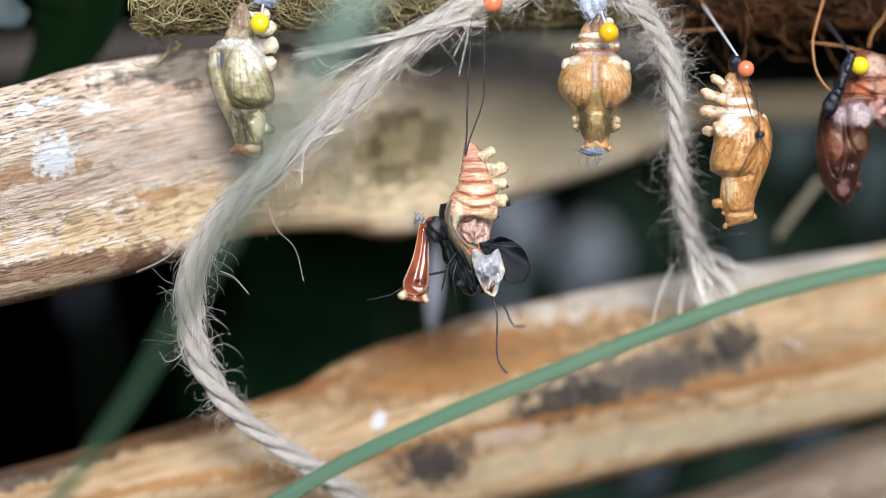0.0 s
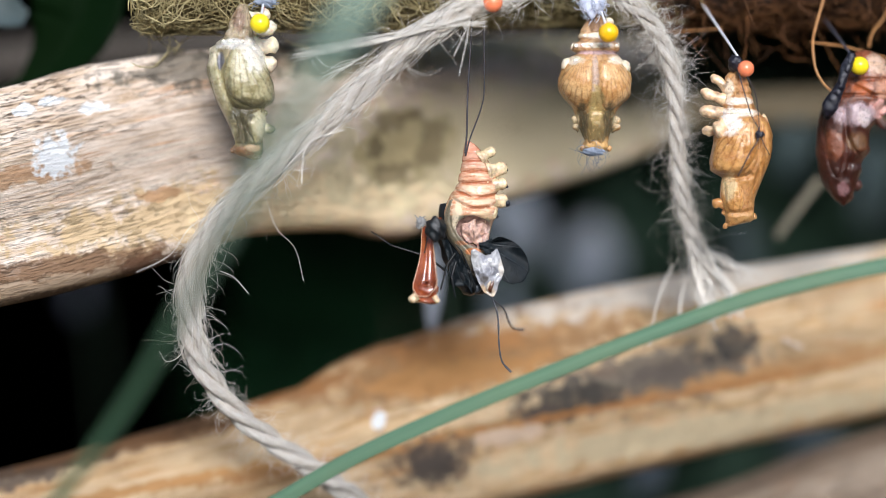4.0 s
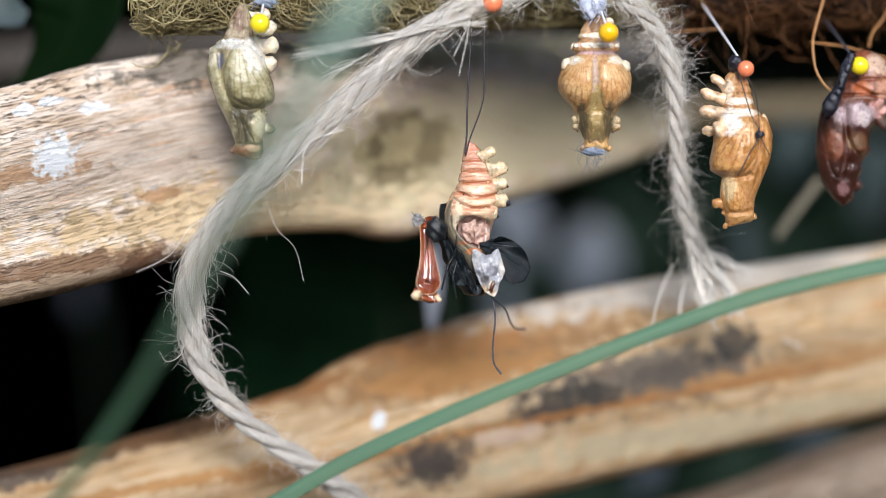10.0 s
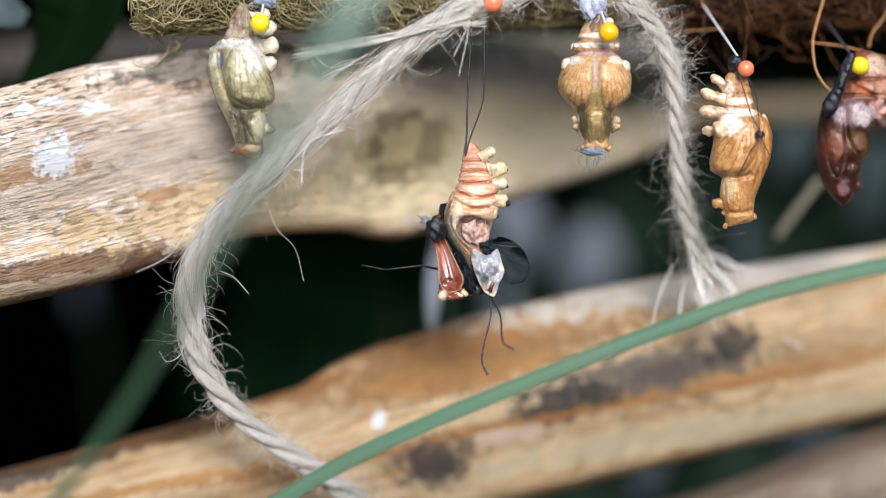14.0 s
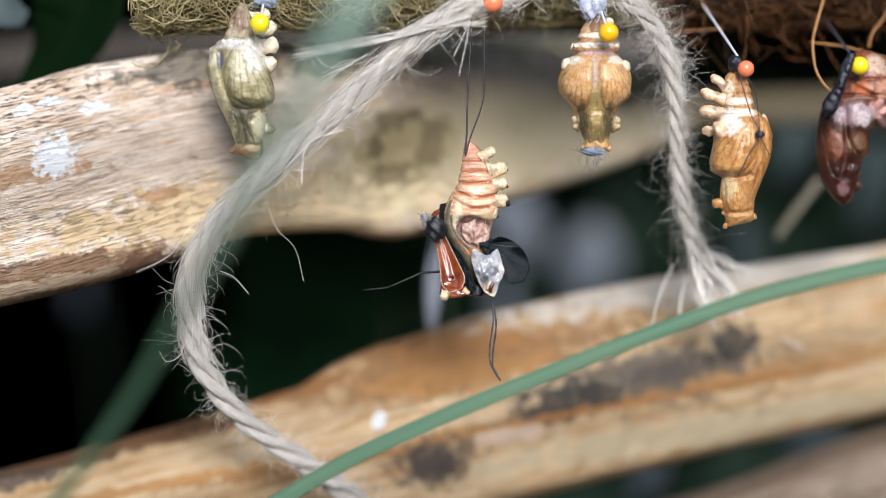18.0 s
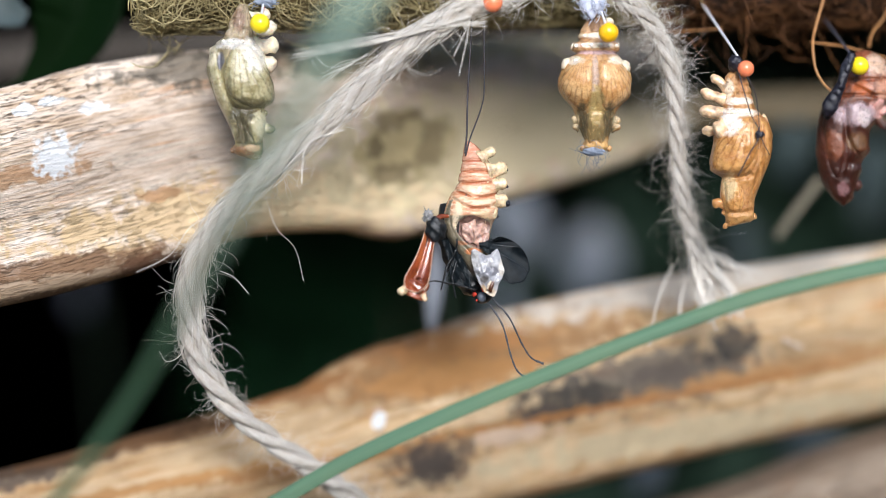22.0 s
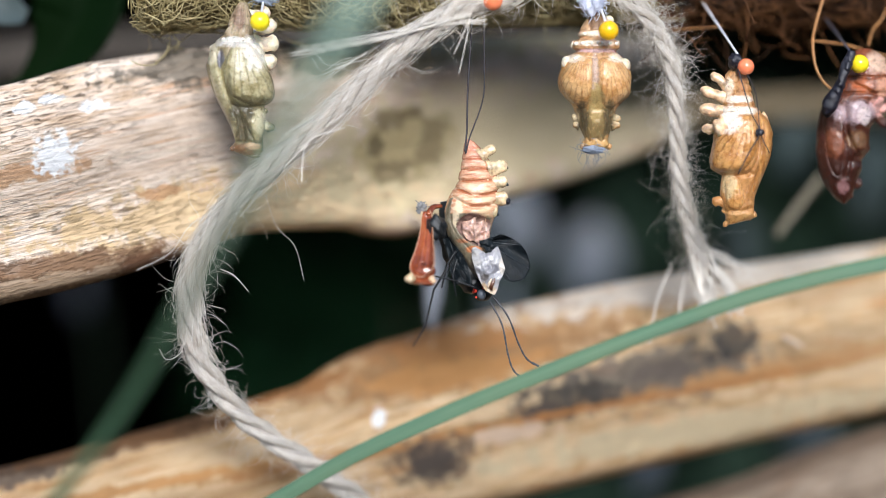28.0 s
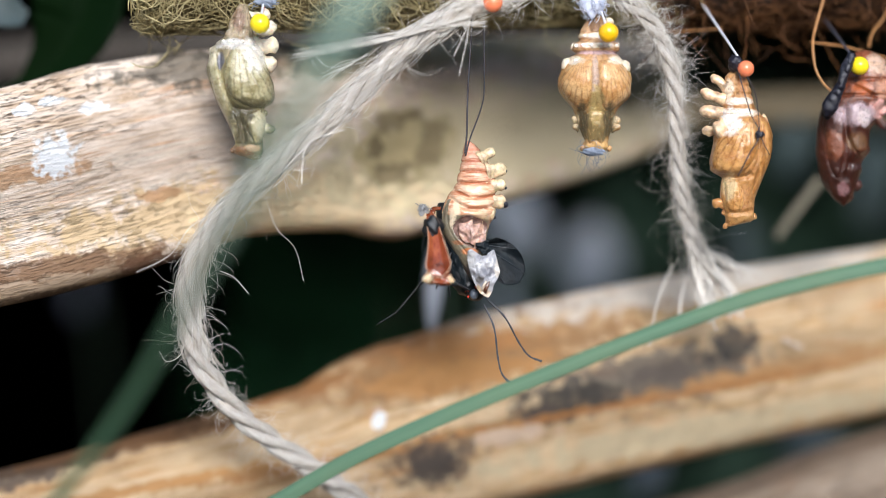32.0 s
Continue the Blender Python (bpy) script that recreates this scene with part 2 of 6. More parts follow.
def leaf_green(name, c, rough=0.4, stripe=2.0, spec=0.45, tip=None):
    n = Nodes(name, rough, spec=spec)
    s = n.noise((0.02, stripe, 1), 4, 0.6, True)
    w = n.noise((0.05, 0.05, 0.05), 3)
    col = n.mix(s, tuple(v * 0.7 for v in c), tuple(v * 1.25 for v in c))
    col = n.mix(n.ramp(w, [(0.4, 0.0), (0.7, 0.4)]), col, (c[0] * 1.4, c[1] * 1.1, c[2]))
    # paler along the start: stronger light there is put into the colour
    if tip:
        col = n.mix(n.ramp(n.math("DIVIDE", n.axis(0), 1000.0), [(0.12, 1.0), (0.5, 0.0)]), col, tip)
    return n.done(col, s, 0.3, 0.0002)


M_JUTE = jute()
M_REED = leaf_green("reed_green", (0.095, 0.18, 0.11), 0.5, 1.2, spec=0.3)
# pale upper end paints the light on the part tilted up
M_REED_NEAR = leaf_green("blade_green", (0.055, 0.115, 0.065), 0.45, tip=(0.24, 0.34, 0.28))
# near-black green: this leaf's shade is put into its colour
M_SHADELEAF = leaf_green("shaded_leaf", (0.002, 0.009, 0.002), 0.6, spec=0.04)
# pale leaf colours that stand in for sky shine in the background
M_GLINTLEAF = leaf_green("glint_leaf", (0.15, 0.18, 0.215), 0.4)
M_STREAKGLINT = leaf_green("streak_glint", (0.3, 0.34, 0.4), 0.4)
M_TEALLEAF = leaf_green("teal_leaf", (0.05, 0.072, 0.075), 0.5, spec=0.2)
M_DIMGLINT = leaf_green("dim_glint", (0.035, 0.042, 0.06), 0.5)
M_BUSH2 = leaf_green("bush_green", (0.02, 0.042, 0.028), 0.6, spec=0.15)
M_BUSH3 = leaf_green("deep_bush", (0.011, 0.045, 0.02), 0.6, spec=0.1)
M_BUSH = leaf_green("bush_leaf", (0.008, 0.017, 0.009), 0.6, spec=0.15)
M_WIRY = plain("wiry_fibre", (0.42, 0.2, 0.07), 0.5)
M_STALK = plain("dry_stalk", (0.24, 0.21, 0.15), 0.7)

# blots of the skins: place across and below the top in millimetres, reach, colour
# own patches, mixed with painted highlights (pale) and groove shade (dark)
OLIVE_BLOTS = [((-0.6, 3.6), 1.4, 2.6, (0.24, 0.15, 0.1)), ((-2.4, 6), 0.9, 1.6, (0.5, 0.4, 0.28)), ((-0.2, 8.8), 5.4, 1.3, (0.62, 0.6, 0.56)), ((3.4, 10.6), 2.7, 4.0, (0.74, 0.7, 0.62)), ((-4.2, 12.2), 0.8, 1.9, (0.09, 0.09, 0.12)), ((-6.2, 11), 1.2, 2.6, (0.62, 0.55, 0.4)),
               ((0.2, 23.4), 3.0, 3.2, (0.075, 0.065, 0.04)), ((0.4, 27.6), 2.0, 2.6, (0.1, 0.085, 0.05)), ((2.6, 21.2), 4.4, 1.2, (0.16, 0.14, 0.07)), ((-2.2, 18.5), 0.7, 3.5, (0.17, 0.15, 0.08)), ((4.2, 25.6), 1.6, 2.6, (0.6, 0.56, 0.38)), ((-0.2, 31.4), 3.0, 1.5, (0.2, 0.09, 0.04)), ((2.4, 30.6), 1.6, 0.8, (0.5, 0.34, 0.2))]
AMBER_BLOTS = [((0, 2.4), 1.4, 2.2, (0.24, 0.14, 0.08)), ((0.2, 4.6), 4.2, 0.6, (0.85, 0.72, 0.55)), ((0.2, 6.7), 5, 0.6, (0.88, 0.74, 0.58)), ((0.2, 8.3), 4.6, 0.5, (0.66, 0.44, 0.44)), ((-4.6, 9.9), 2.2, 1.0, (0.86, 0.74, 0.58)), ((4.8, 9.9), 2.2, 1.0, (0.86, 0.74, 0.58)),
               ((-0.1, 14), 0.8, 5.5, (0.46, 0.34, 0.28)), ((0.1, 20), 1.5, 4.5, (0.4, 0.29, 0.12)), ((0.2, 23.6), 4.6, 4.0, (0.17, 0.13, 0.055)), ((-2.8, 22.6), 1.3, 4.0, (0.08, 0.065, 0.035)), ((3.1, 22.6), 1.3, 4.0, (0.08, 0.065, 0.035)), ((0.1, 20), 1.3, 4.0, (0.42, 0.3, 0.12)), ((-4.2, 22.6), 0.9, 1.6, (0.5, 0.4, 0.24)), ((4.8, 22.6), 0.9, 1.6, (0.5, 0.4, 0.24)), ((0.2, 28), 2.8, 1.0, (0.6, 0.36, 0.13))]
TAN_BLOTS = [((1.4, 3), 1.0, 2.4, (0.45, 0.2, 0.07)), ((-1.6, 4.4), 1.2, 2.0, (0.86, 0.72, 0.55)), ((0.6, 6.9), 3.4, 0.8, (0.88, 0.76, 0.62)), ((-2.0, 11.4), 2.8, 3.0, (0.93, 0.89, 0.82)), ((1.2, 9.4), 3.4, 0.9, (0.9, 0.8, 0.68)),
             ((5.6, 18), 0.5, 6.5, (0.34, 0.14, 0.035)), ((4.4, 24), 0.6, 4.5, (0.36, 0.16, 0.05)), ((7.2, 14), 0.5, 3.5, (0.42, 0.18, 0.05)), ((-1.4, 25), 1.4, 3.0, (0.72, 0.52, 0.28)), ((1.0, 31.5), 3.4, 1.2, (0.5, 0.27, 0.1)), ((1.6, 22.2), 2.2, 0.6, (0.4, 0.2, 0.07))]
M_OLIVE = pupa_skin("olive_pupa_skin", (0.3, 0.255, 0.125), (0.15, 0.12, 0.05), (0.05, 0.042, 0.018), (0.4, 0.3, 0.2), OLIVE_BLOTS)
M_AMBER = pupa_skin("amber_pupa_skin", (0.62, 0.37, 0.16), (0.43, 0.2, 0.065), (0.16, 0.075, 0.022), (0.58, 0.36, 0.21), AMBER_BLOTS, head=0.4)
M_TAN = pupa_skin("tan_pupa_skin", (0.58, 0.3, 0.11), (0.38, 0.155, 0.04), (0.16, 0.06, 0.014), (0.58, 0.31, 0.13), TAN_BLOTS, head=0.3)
M_ROT = pupa_skin("brown_pupa_skin", (0.075, 0.017, 0.008), (0.035, 0.009, 0.005), (0.012, 0.004, 0.003), (0.3, 0.085, 0.03),
                  [((3.2, 3), 3.2, 2.6, (0.62, 0.42, 0.3)), ((-1.0, 8.4), 2.2, 1.6, (0.42, 0.11, 0.03)), ((4.4, 8.6), 2.4, 2.2, (0.56, 0.28, 0.18)), ((2.8, 12.8), 2.4, 2.0, (0.86, 0.46, 0.4)), ((-2.4, 14.0), 4.6, 2.6, (0.46, 0.34, 0.36)), ((-0.6, 15), 1.6, 1.8, (0.66, 0.54, 0.54)),
                   ((-2.0, 19.8), 2.4, 2.0, (0.16, 0.075, 0.03)), ((-6.8, 20.5), 2.0, 3.0, (0.2, 0.06, 0.025)), ((-4.6, 30), 1.2, 1.6, (0.24, 0.12, 0.12))])


def wing_skin(name, pale, mid, deep, blots=()):
    """A wing case: a fan of thin brown veins over cloudy waxy skin."""
    n = Nodes(name, 0.28, sub=0.14, spec=0.5, coat=0.25)
    cloud = n.noise((0.4, 0.4, 0.4), 5, 0.6)
    fine = n.noise((1.6, 1.6, 1.6), 6, 0.7)
    line = n.math("ABSOLUTE", n.math("SINE", n.math("ADD", n.math("MULTIPLY", n.axis(0), 150.0), n.math("MULTIPLY", cloud, 2.6))))
    vein = n.math("MULTIPLY", n.ramp(line, [(0.12, 1.0), (0.62, 0.0)]), n.ramp(n.noise((0.5, 0.5, 0.5), 3, 0.5, at=(5, 5, 5)), [(0.35, 0.15), (0.6, 0.9)]))
    col = n.ramp(cloud, [(0.34, mid), (0.6, pale)])
    col = n.mix(n.math("MULTIPLY", vein, 0.6), col, deep)
    for at, rx, rz, c in blots:
        col = n.mix(n.math("MULTIPLY", n.blot((at[0], 0, -at[1]), rx * 1.15, rz * 1.15, 0.34, 0.6), 0.92), col, c)
    col = n.mix(n.ramp(fine, [(0.33, 0.6), (0.47, 0.0)]), col, deep)
    col = n.mix(n.ramp(fine, [(0.54, 0.0), (0.68, 0.4)]), col, tuple(min(c * 1.15, 0.9) for c in pale))
    return n.done(col, n.math("SUBTRACT", n.math("MULTIPLY", n.noise((1.2, 1.2, 1.2), 6, 0.65), 0.8), n.math("MULTIPLY", vein, 0.5)), 0.5, 0.0005)


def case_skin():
    """Fleshy salmon skin; crease shade is painted red-brown and lit fold tops cream."""
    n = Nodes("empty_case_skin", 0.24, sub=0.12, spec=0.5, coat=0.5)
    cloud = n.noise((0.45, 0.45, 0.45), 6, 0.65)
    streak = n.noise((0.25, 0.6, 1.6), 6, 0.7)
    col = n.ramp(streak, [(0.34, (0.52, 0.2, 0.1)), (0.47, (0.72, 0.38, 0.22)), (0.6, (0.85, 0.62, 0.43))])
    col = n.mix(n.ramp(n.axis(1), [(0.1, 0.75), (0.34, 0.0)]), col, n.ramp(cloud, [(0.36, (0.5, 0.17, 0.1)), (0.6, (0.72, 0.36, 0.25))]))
    # blots follow creases and fold tops: shade and highlight in the colour
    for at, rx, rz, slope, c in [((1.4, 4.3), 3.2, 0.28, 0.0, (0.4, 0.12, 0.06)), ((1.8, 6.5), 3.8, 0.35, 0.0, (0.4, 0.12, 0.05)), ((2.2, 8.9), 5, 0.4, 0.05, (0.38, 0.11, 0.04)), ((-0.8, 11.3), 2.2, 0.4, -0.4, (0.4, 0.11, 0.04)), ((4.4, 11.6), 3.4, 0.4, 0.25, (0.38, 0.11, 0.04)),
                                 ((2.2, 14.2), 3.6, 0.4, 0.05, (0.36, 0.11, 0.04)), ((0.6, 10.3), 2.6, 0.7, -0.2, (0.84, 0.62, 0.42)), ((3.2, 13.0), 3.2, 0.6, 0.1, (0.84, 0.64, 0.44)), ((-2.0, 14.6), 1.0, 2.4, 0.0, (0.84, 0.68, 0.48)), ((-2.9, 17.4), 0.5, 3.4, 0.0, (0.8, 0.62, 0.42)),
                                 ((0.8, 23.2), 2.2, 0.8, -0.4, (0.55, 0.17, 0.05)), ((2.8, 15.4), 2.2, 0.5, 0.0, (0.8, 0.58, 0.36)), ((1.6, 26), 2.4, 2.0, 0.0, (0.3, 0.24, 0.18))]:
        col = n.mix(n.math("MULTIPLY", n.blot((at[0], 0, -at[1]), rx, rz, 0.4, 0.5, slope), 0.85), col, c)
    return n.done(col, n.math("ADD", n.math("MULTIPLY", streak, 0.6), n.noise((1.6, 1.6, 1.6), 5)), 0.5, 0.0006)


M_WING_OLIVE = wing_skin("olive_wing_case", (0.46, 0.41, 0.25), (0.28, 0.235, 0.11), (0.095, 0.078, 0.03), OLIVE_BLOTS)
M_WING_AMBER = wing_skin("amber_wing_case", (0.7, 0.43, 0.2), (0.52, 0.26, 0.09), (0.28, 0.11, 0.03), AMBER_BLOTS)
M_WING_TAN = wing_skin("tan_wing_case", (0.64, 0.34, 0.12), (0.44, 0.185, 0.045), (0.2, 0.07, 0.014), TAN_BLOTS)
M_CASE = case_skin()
M_CASEWALL = pupa_skin("case_wall", (0.27, 0.23, 0.16), (0.15, 0.125, 0.08), (0.08, 0.055, 0.035), (0.27, 0.22, 0.15),
                       [((-2.6, 16.6), 0.8, 2.2, (0.82, 0.66, 0.46)), ((-1.2, 21.6), 1.4, 0.5, (0.4, 0.17, 0.08)), ((1.0, 23.4), 1.8, 0.7, (0.55, 0.18, 0.055)), ((3.6, 23.0), 1.0, 0.5, (0.6, 0.36, 0.2)), ((3.8, 16), 2.4, 0.7, (0.76, 0.5, 0.3)), ((5.4, 19), 0.7, 3, (0.66, 0.4, 0.26)), ((2.6, 27), 2.2, 2.4, (0.1, 0.07, 0.05))], head=0.2)
M_MEMBRANE = plain("pink_membrane", (0.45, 0.27, 0.215), 0.22, 0.65, 0.9, 0.7, sub=0.3, coat=0.3)
M_CASEKNOB = plain("case_knob", (0.66, 0.48, 0.3), 0.26, 0.6, 0.7, 0.5, sub=0.25, coat=0.3)
M_HOLLOW = plain("hollow_lining", (0.3, 0.19, 0.16), 0.22, 0.7, 0.7, 0.6, coat=0.6)
M_BEAK = plain("tan_tip", (0.62, 0.5, 0.38), 0.3, 0.6, 0.6, 0.4, coat=0.4)
M_HOLESPOT = plain("hole_spot_brown", (0.09, 0.03, 0.012), 0.3, 0.4, 1.0, 0.3, coat=0.4)


def silver():
    n = Nodes("silver_membrane", 0.2, coat=0.6)
    a = n.noise((0.4, 0.4, 0.4), 6, 0.65)
    b = n.noise((1.4, 1.4, 1.4), 5)
    col = n.ramp(a, [(0.34, (0.22, 0.22, 0.24)), (0.5, (0.38, 0.38, 0.41)), (0.66, (0.54, 0.53, 0.52))])
    for at, rx, rz, c in [((4.8, 27.6), 2.0, 1.3, (0.16, 0.16, 0.185)), ((3.4, 29.3), 1.0, 0.9, (0.09, 0.075, 0.065)), ((4.4, 32.2), 2.4, 1.4, (0.58, 0.46, 0.33)), ((3.2, 31.6), 0.8, 1.6, (0.5, 0.34, 0.2)), ((7.2, 27.0), 0.8, 2.4, (0.66, 0.6, 0.52)), ((1.4, 25.2), 1.2, 2.0, (0.4, 0.39, 0.38))]:
        col = n.mix(n.math("MULTIPLY", n.blot((at[0], 0, -at[1]), rx, rz, 0.35, 0.7), 0.85), col, c)
    return n.done(col, n.math("ADD", a, n.math("MULTIPLY", b, 0.5)), 0.6, 0.0007)


M_SILVER = silver()


def glossy_flap():
    n = Nodes("glossy_red_brown", 0.16, sub=0.15, coat=1.0)
    a = n.noise((0.5, 0.5, 0.25), 5)
    b = n.noise((9, 1.2, 1), 4, 0.5, True)
    col = n.ramp(a, [(0.3, (0.1, 0.02, 0.007)), (0.55, (0.27, 0.058, 0.018)), (0.78, (0.42, 0.13, 0.045))])
    return n.done(col, n.math("ADD", n.math("MULTIPLY", a, 0.6), n.math("MULTIPLY", b, 0.22)), 0.5, 0.0006)


M_FLAP = glossy_flap()


def earth():
    n = Nodes("bounce_earth", 0.9, spec=0.2)
    a = n.noise((0.004, 0.004, 0.004), 6)
    b = n.noise((0.05, 0.05, 0.05), 6)
    # lightened from dark soil so the unseen ground bounces light onto undersides
    col = n.mix(a, (0.09, 0.075, 0.055), (0.17, 0.14, 0.11))
    return n.done(n.mix(n.math("MULTIPLY", b, 0.4), col, (0.1, 0.1, 0.06)), b, 0.8, 0.01)


M_EARTH = earth()
M_BLOCKER = plain("blocker_green", (0.03, 0.05, 0.02), 0.8, 0.6, 0.03)
# near black, so the added box darkens the background
M_SHADEBOX = plain("shade_box_black", (0.004, 0.0045, 0.004), 0.95, 0.4, 0.02, spec=0.05)


# ---- shapes ----
# Places and lengths are millimetres; the camera looks along y at a height of 1000.
def vec(p):
    return np.array(p, float)


def curve_through(pts, n):
    """n points on a smooth curve through a few given ones."""
    p = np.array([pts[0], *pts, pts[-1]], float)
    p[0], p[-1] = 2 * p[1] - p[2], 2 * p[-2] - p[-3]
    out = []
    for s in np.linspace(0, len(pts) - 1 - 1e-9, n):
        i, f = int(s), s - int(s)
        a, b, c, d = p[i], p[i + 1], p[i + 2], p[i + 3]
        out.append(0.5 * (2 * b + (c - a) * f + (2 * a - 5 * b + 4 * c - d) * f * f + (3 * b - a - 3 * c + d) * f ** 3))
    return np.array(out)


def lumps(p, size, seed, n=20):
    """Soft random unevenness, about -1 to 1, at the places p; size in millimetres."""
    rng = np.random.default_rng(int(seed * 10) + 5)
    out = np.zeros(p.shape[:-1])
    for _ in range(n):
        k = rng.normal(0, 1, 3) * 2 * np.pi / (size * 2.2)
        out += np.sin(p @ k + rng.uniform(0, 6.3))
    return out / np.sqrt(n / 2) * 0.6


class Shape:
    """Vertices, faces and their unrolled coordinates, gathered before they become one mesh."""

    def __init__(self):
        self.v, self.f, self.uv, self.n = [], [], [], 0

    def grid(self, p, wrap=True, caps=True, us=None, vs=None):
        m, k = p.shape[:2]
        us = np.linspace(0, 1, k + (1 if wrap else 0)) if us is None else us
        vs = np.linspace(0, 1, m) if vs is None else vs
        o = self.n
        self.v.append(p.reshape(-1, 3))
        self.n += m * k
        cols = k if wrap else k - 1
        for i in range(m - 1):
            for j in range(cols):
                j2 = (j + 1) % k
                self.f.append((o + i * k + j, o + i * k + j2, o + (i + 1) * k + j2, o + (i + 1) * k + j))
                self.uv += [(us[j], vs[i]), (us[j + 1], vs[i]), (us[j + 1], vs[i + 1]), (us[j], vs[i + 1])]
        if wrap and caps:
            for row, turn in ((0, -1), (m - 1, 1)):
                f = tuple(o + row * k + j for j in range(k))[::turn]
                self.f.append(f)
                self.uv += [(0.5, vs[row])] * k
        return self

    def tube(self, path, radii, sides=8, squash=1.0, bump=None, unroll=False):
        """A tube along a path. unroll: millimetres along and round it as its coordinates."""
        path = np.array(path, float)
        m = len(path)
        radii = np.interp(np.linspace(0, 1, m), np.linspace(0, 1, len(radii)), radii) if np.ndim(radii) else np.full(m, radii)
        tan = np.gradient(path, axis=0)
        tan /= np.linalg.norm(tan, axis=1)[:, None] + 1e-12
        ref = np.array([0, 1.0, 0]) if abs(tan[:, 1]).max() < 0.95 else np.array([0.3, 0.2, 1.0])
        side = np.cross(tan, ref)
        side /= np.linalg.norm(side, axis=1)[:, None] + 1e-12
        up = np.cross(side, tan)
        ph = np.arange(sides) / sides * 2 * np.pi
        rr = radii[:, None] * np.ones(sides)[None]
        if bump is not None:
            rr = rr * bump(np.linspace(0, 1, m)[:, None], ph[None])
        p = path[:, None] + side[:, None] * (np.cos(ph)[None] * rr)[..., None] + up[:, None] * (np.sin(ph)[None] * rr * squash)[..., None]
        if unroll:
            d = np.concatenate([[0], np.cumsum(np.linalg.norm(np.diff(path, axis=0), axis=1))])
            # u along, v round
            o = Shape().grid(p, us=np.linspace(0, 2 * np.pi * radii.mean(), sides + 1), vs=d)
            o.uv = [(b, a) for a, b in o.uv]
            return self.join(o)
        return self.grid(p)

    def ball(self, c, r, squash=(1, 1, 1), seg=16, rough=0.0, seed=0):
        th = np.linspace(0.02, np.pi - 0.02, seg)[:, None]
        ph = (np.arange(seg * 2) / (seg * 2) * 2 * np.pi)[None]
        d = np.stack([np.sin(th) * np.cos(ph), np.sin(th) * np.sin(ph), np.cos(th) + 0 * ph], -1)
        k = 1 + rough * (np.sin(3.1 * d[..., 0] + seed) * np.sin(4.3 * d[..., 1] + 2 * seed) + 0.6 * np.sin(7 * d[..., 2] + 5 * d[..., 0] + seed))
        return self.grid(vec(c) + d * k[..., None] * r * np.array(squash))

    def join(self, o):
        self.v += o.v
        self.f += [tuple(i + self.n for i in f) for f in o.f]
        self.uv += o.uv
        self.n += o.n
        return self

    def drop(self, test):
        """Leaves out the faces whose middle passes the test."""
        v = np.concatenate(self.v)
        keep, uv, at = [], [], 0
        for f in self.f:
            if not test(v[list(f)].mean(0)):
                keep.append(f)
                uv += self.uv[at:at + len(f)]
            at += len(f)
        self.f, self.uv = keep, uv
        return self

    def pick(self, wanted, uv=None):
        """A shape of its own from the faces whose number is wanted; uv: other coordinates, vertex by vertex."""
        v, o, to, at = np.concatenate(self.v), Shape(), {}, 0
        for i, f in enumerate(self.f):
            if wanted[i]:
                o.f.append(tuple(to.setdefault(k, len(to)) for k in f))
                o.uv += self.uv[at:at + len(f)] if uv is None else [tuple(uv[k]) for k in f]
            at += len(f)
        o.v, o.n = [v[list(to)]], len(to)
        return o

    def mesh(self, name, base):
        me = bpy.data.meshes.new(name)
        v = (np.concatenate(self.v) - vec(base)) * 0.001
        me.from_pydata(v.tolist(), [], self.f)
        layer = me.uv_layers.new(name="unrolled")
        layer.data.foreach_set("uv", np.array(self.uv, np.float32).ravel())
        me.polygons.foreach_set("use_smooth", np.ones(len(me.polygons), bool))
        me.update()
        return me


BASE = {}


def thing(name, base, label, category, group="", kind=""):
    ob = new(name)
    ob.empty_display_size = 0.005
    ob.location = vec(base) * 0.001
    BASE[ob] = vec(base)
    return tagged(ob, label, category, group, kind)


def part(name, shape, material, parent, label="", origin=None, kind=""):
    """One mesh under a thing or a part; origin: where it turns."""
    base = BASE[parent] if origin is None else vec(origin)
    ob = new(name, shape.mesh(name, base))
    ob.data.materials.append(material)
    ob.parent = parent
    ob.location = (base - BASE[parent]) * 0.001
    BASE[ob] = base
    return tagged(ob, label, kind=kind)


def solid(name, shape, material, base, label, category, group="", kind=""):
    """A thing that is one mesh."""
    ob = new(name, shape.mesh(name, base))
    ob.data.materials.append(material)
    ob.location = vec(base) * 0.001
    BASE[ob] = vec(base)
    return tagged(ob, label, category, group, kind)


def wavy(rng, start, heading, length, n=8, curl=0.5, drop=0.0):
    """A loose fibre's path: it sets out along heading and strays."""
    d = vec(heading) / (np.linalg.norm(heading) + 1e-9)
    spin = rng.normal(0, 1, 3) * curl
    p, out = vec(start), [vec(start)]
    for _ in range(n - 1):
        d = d + np.cross(spin, d) / n * 2 + rng.normal(0, curl * 0.25, 3) + np.array([0, 0, -drop / n])
        d /= np.linalg.norm(d)
        p = p + d * length / (n - 1)
        out.append(p)
    return np.array(out)


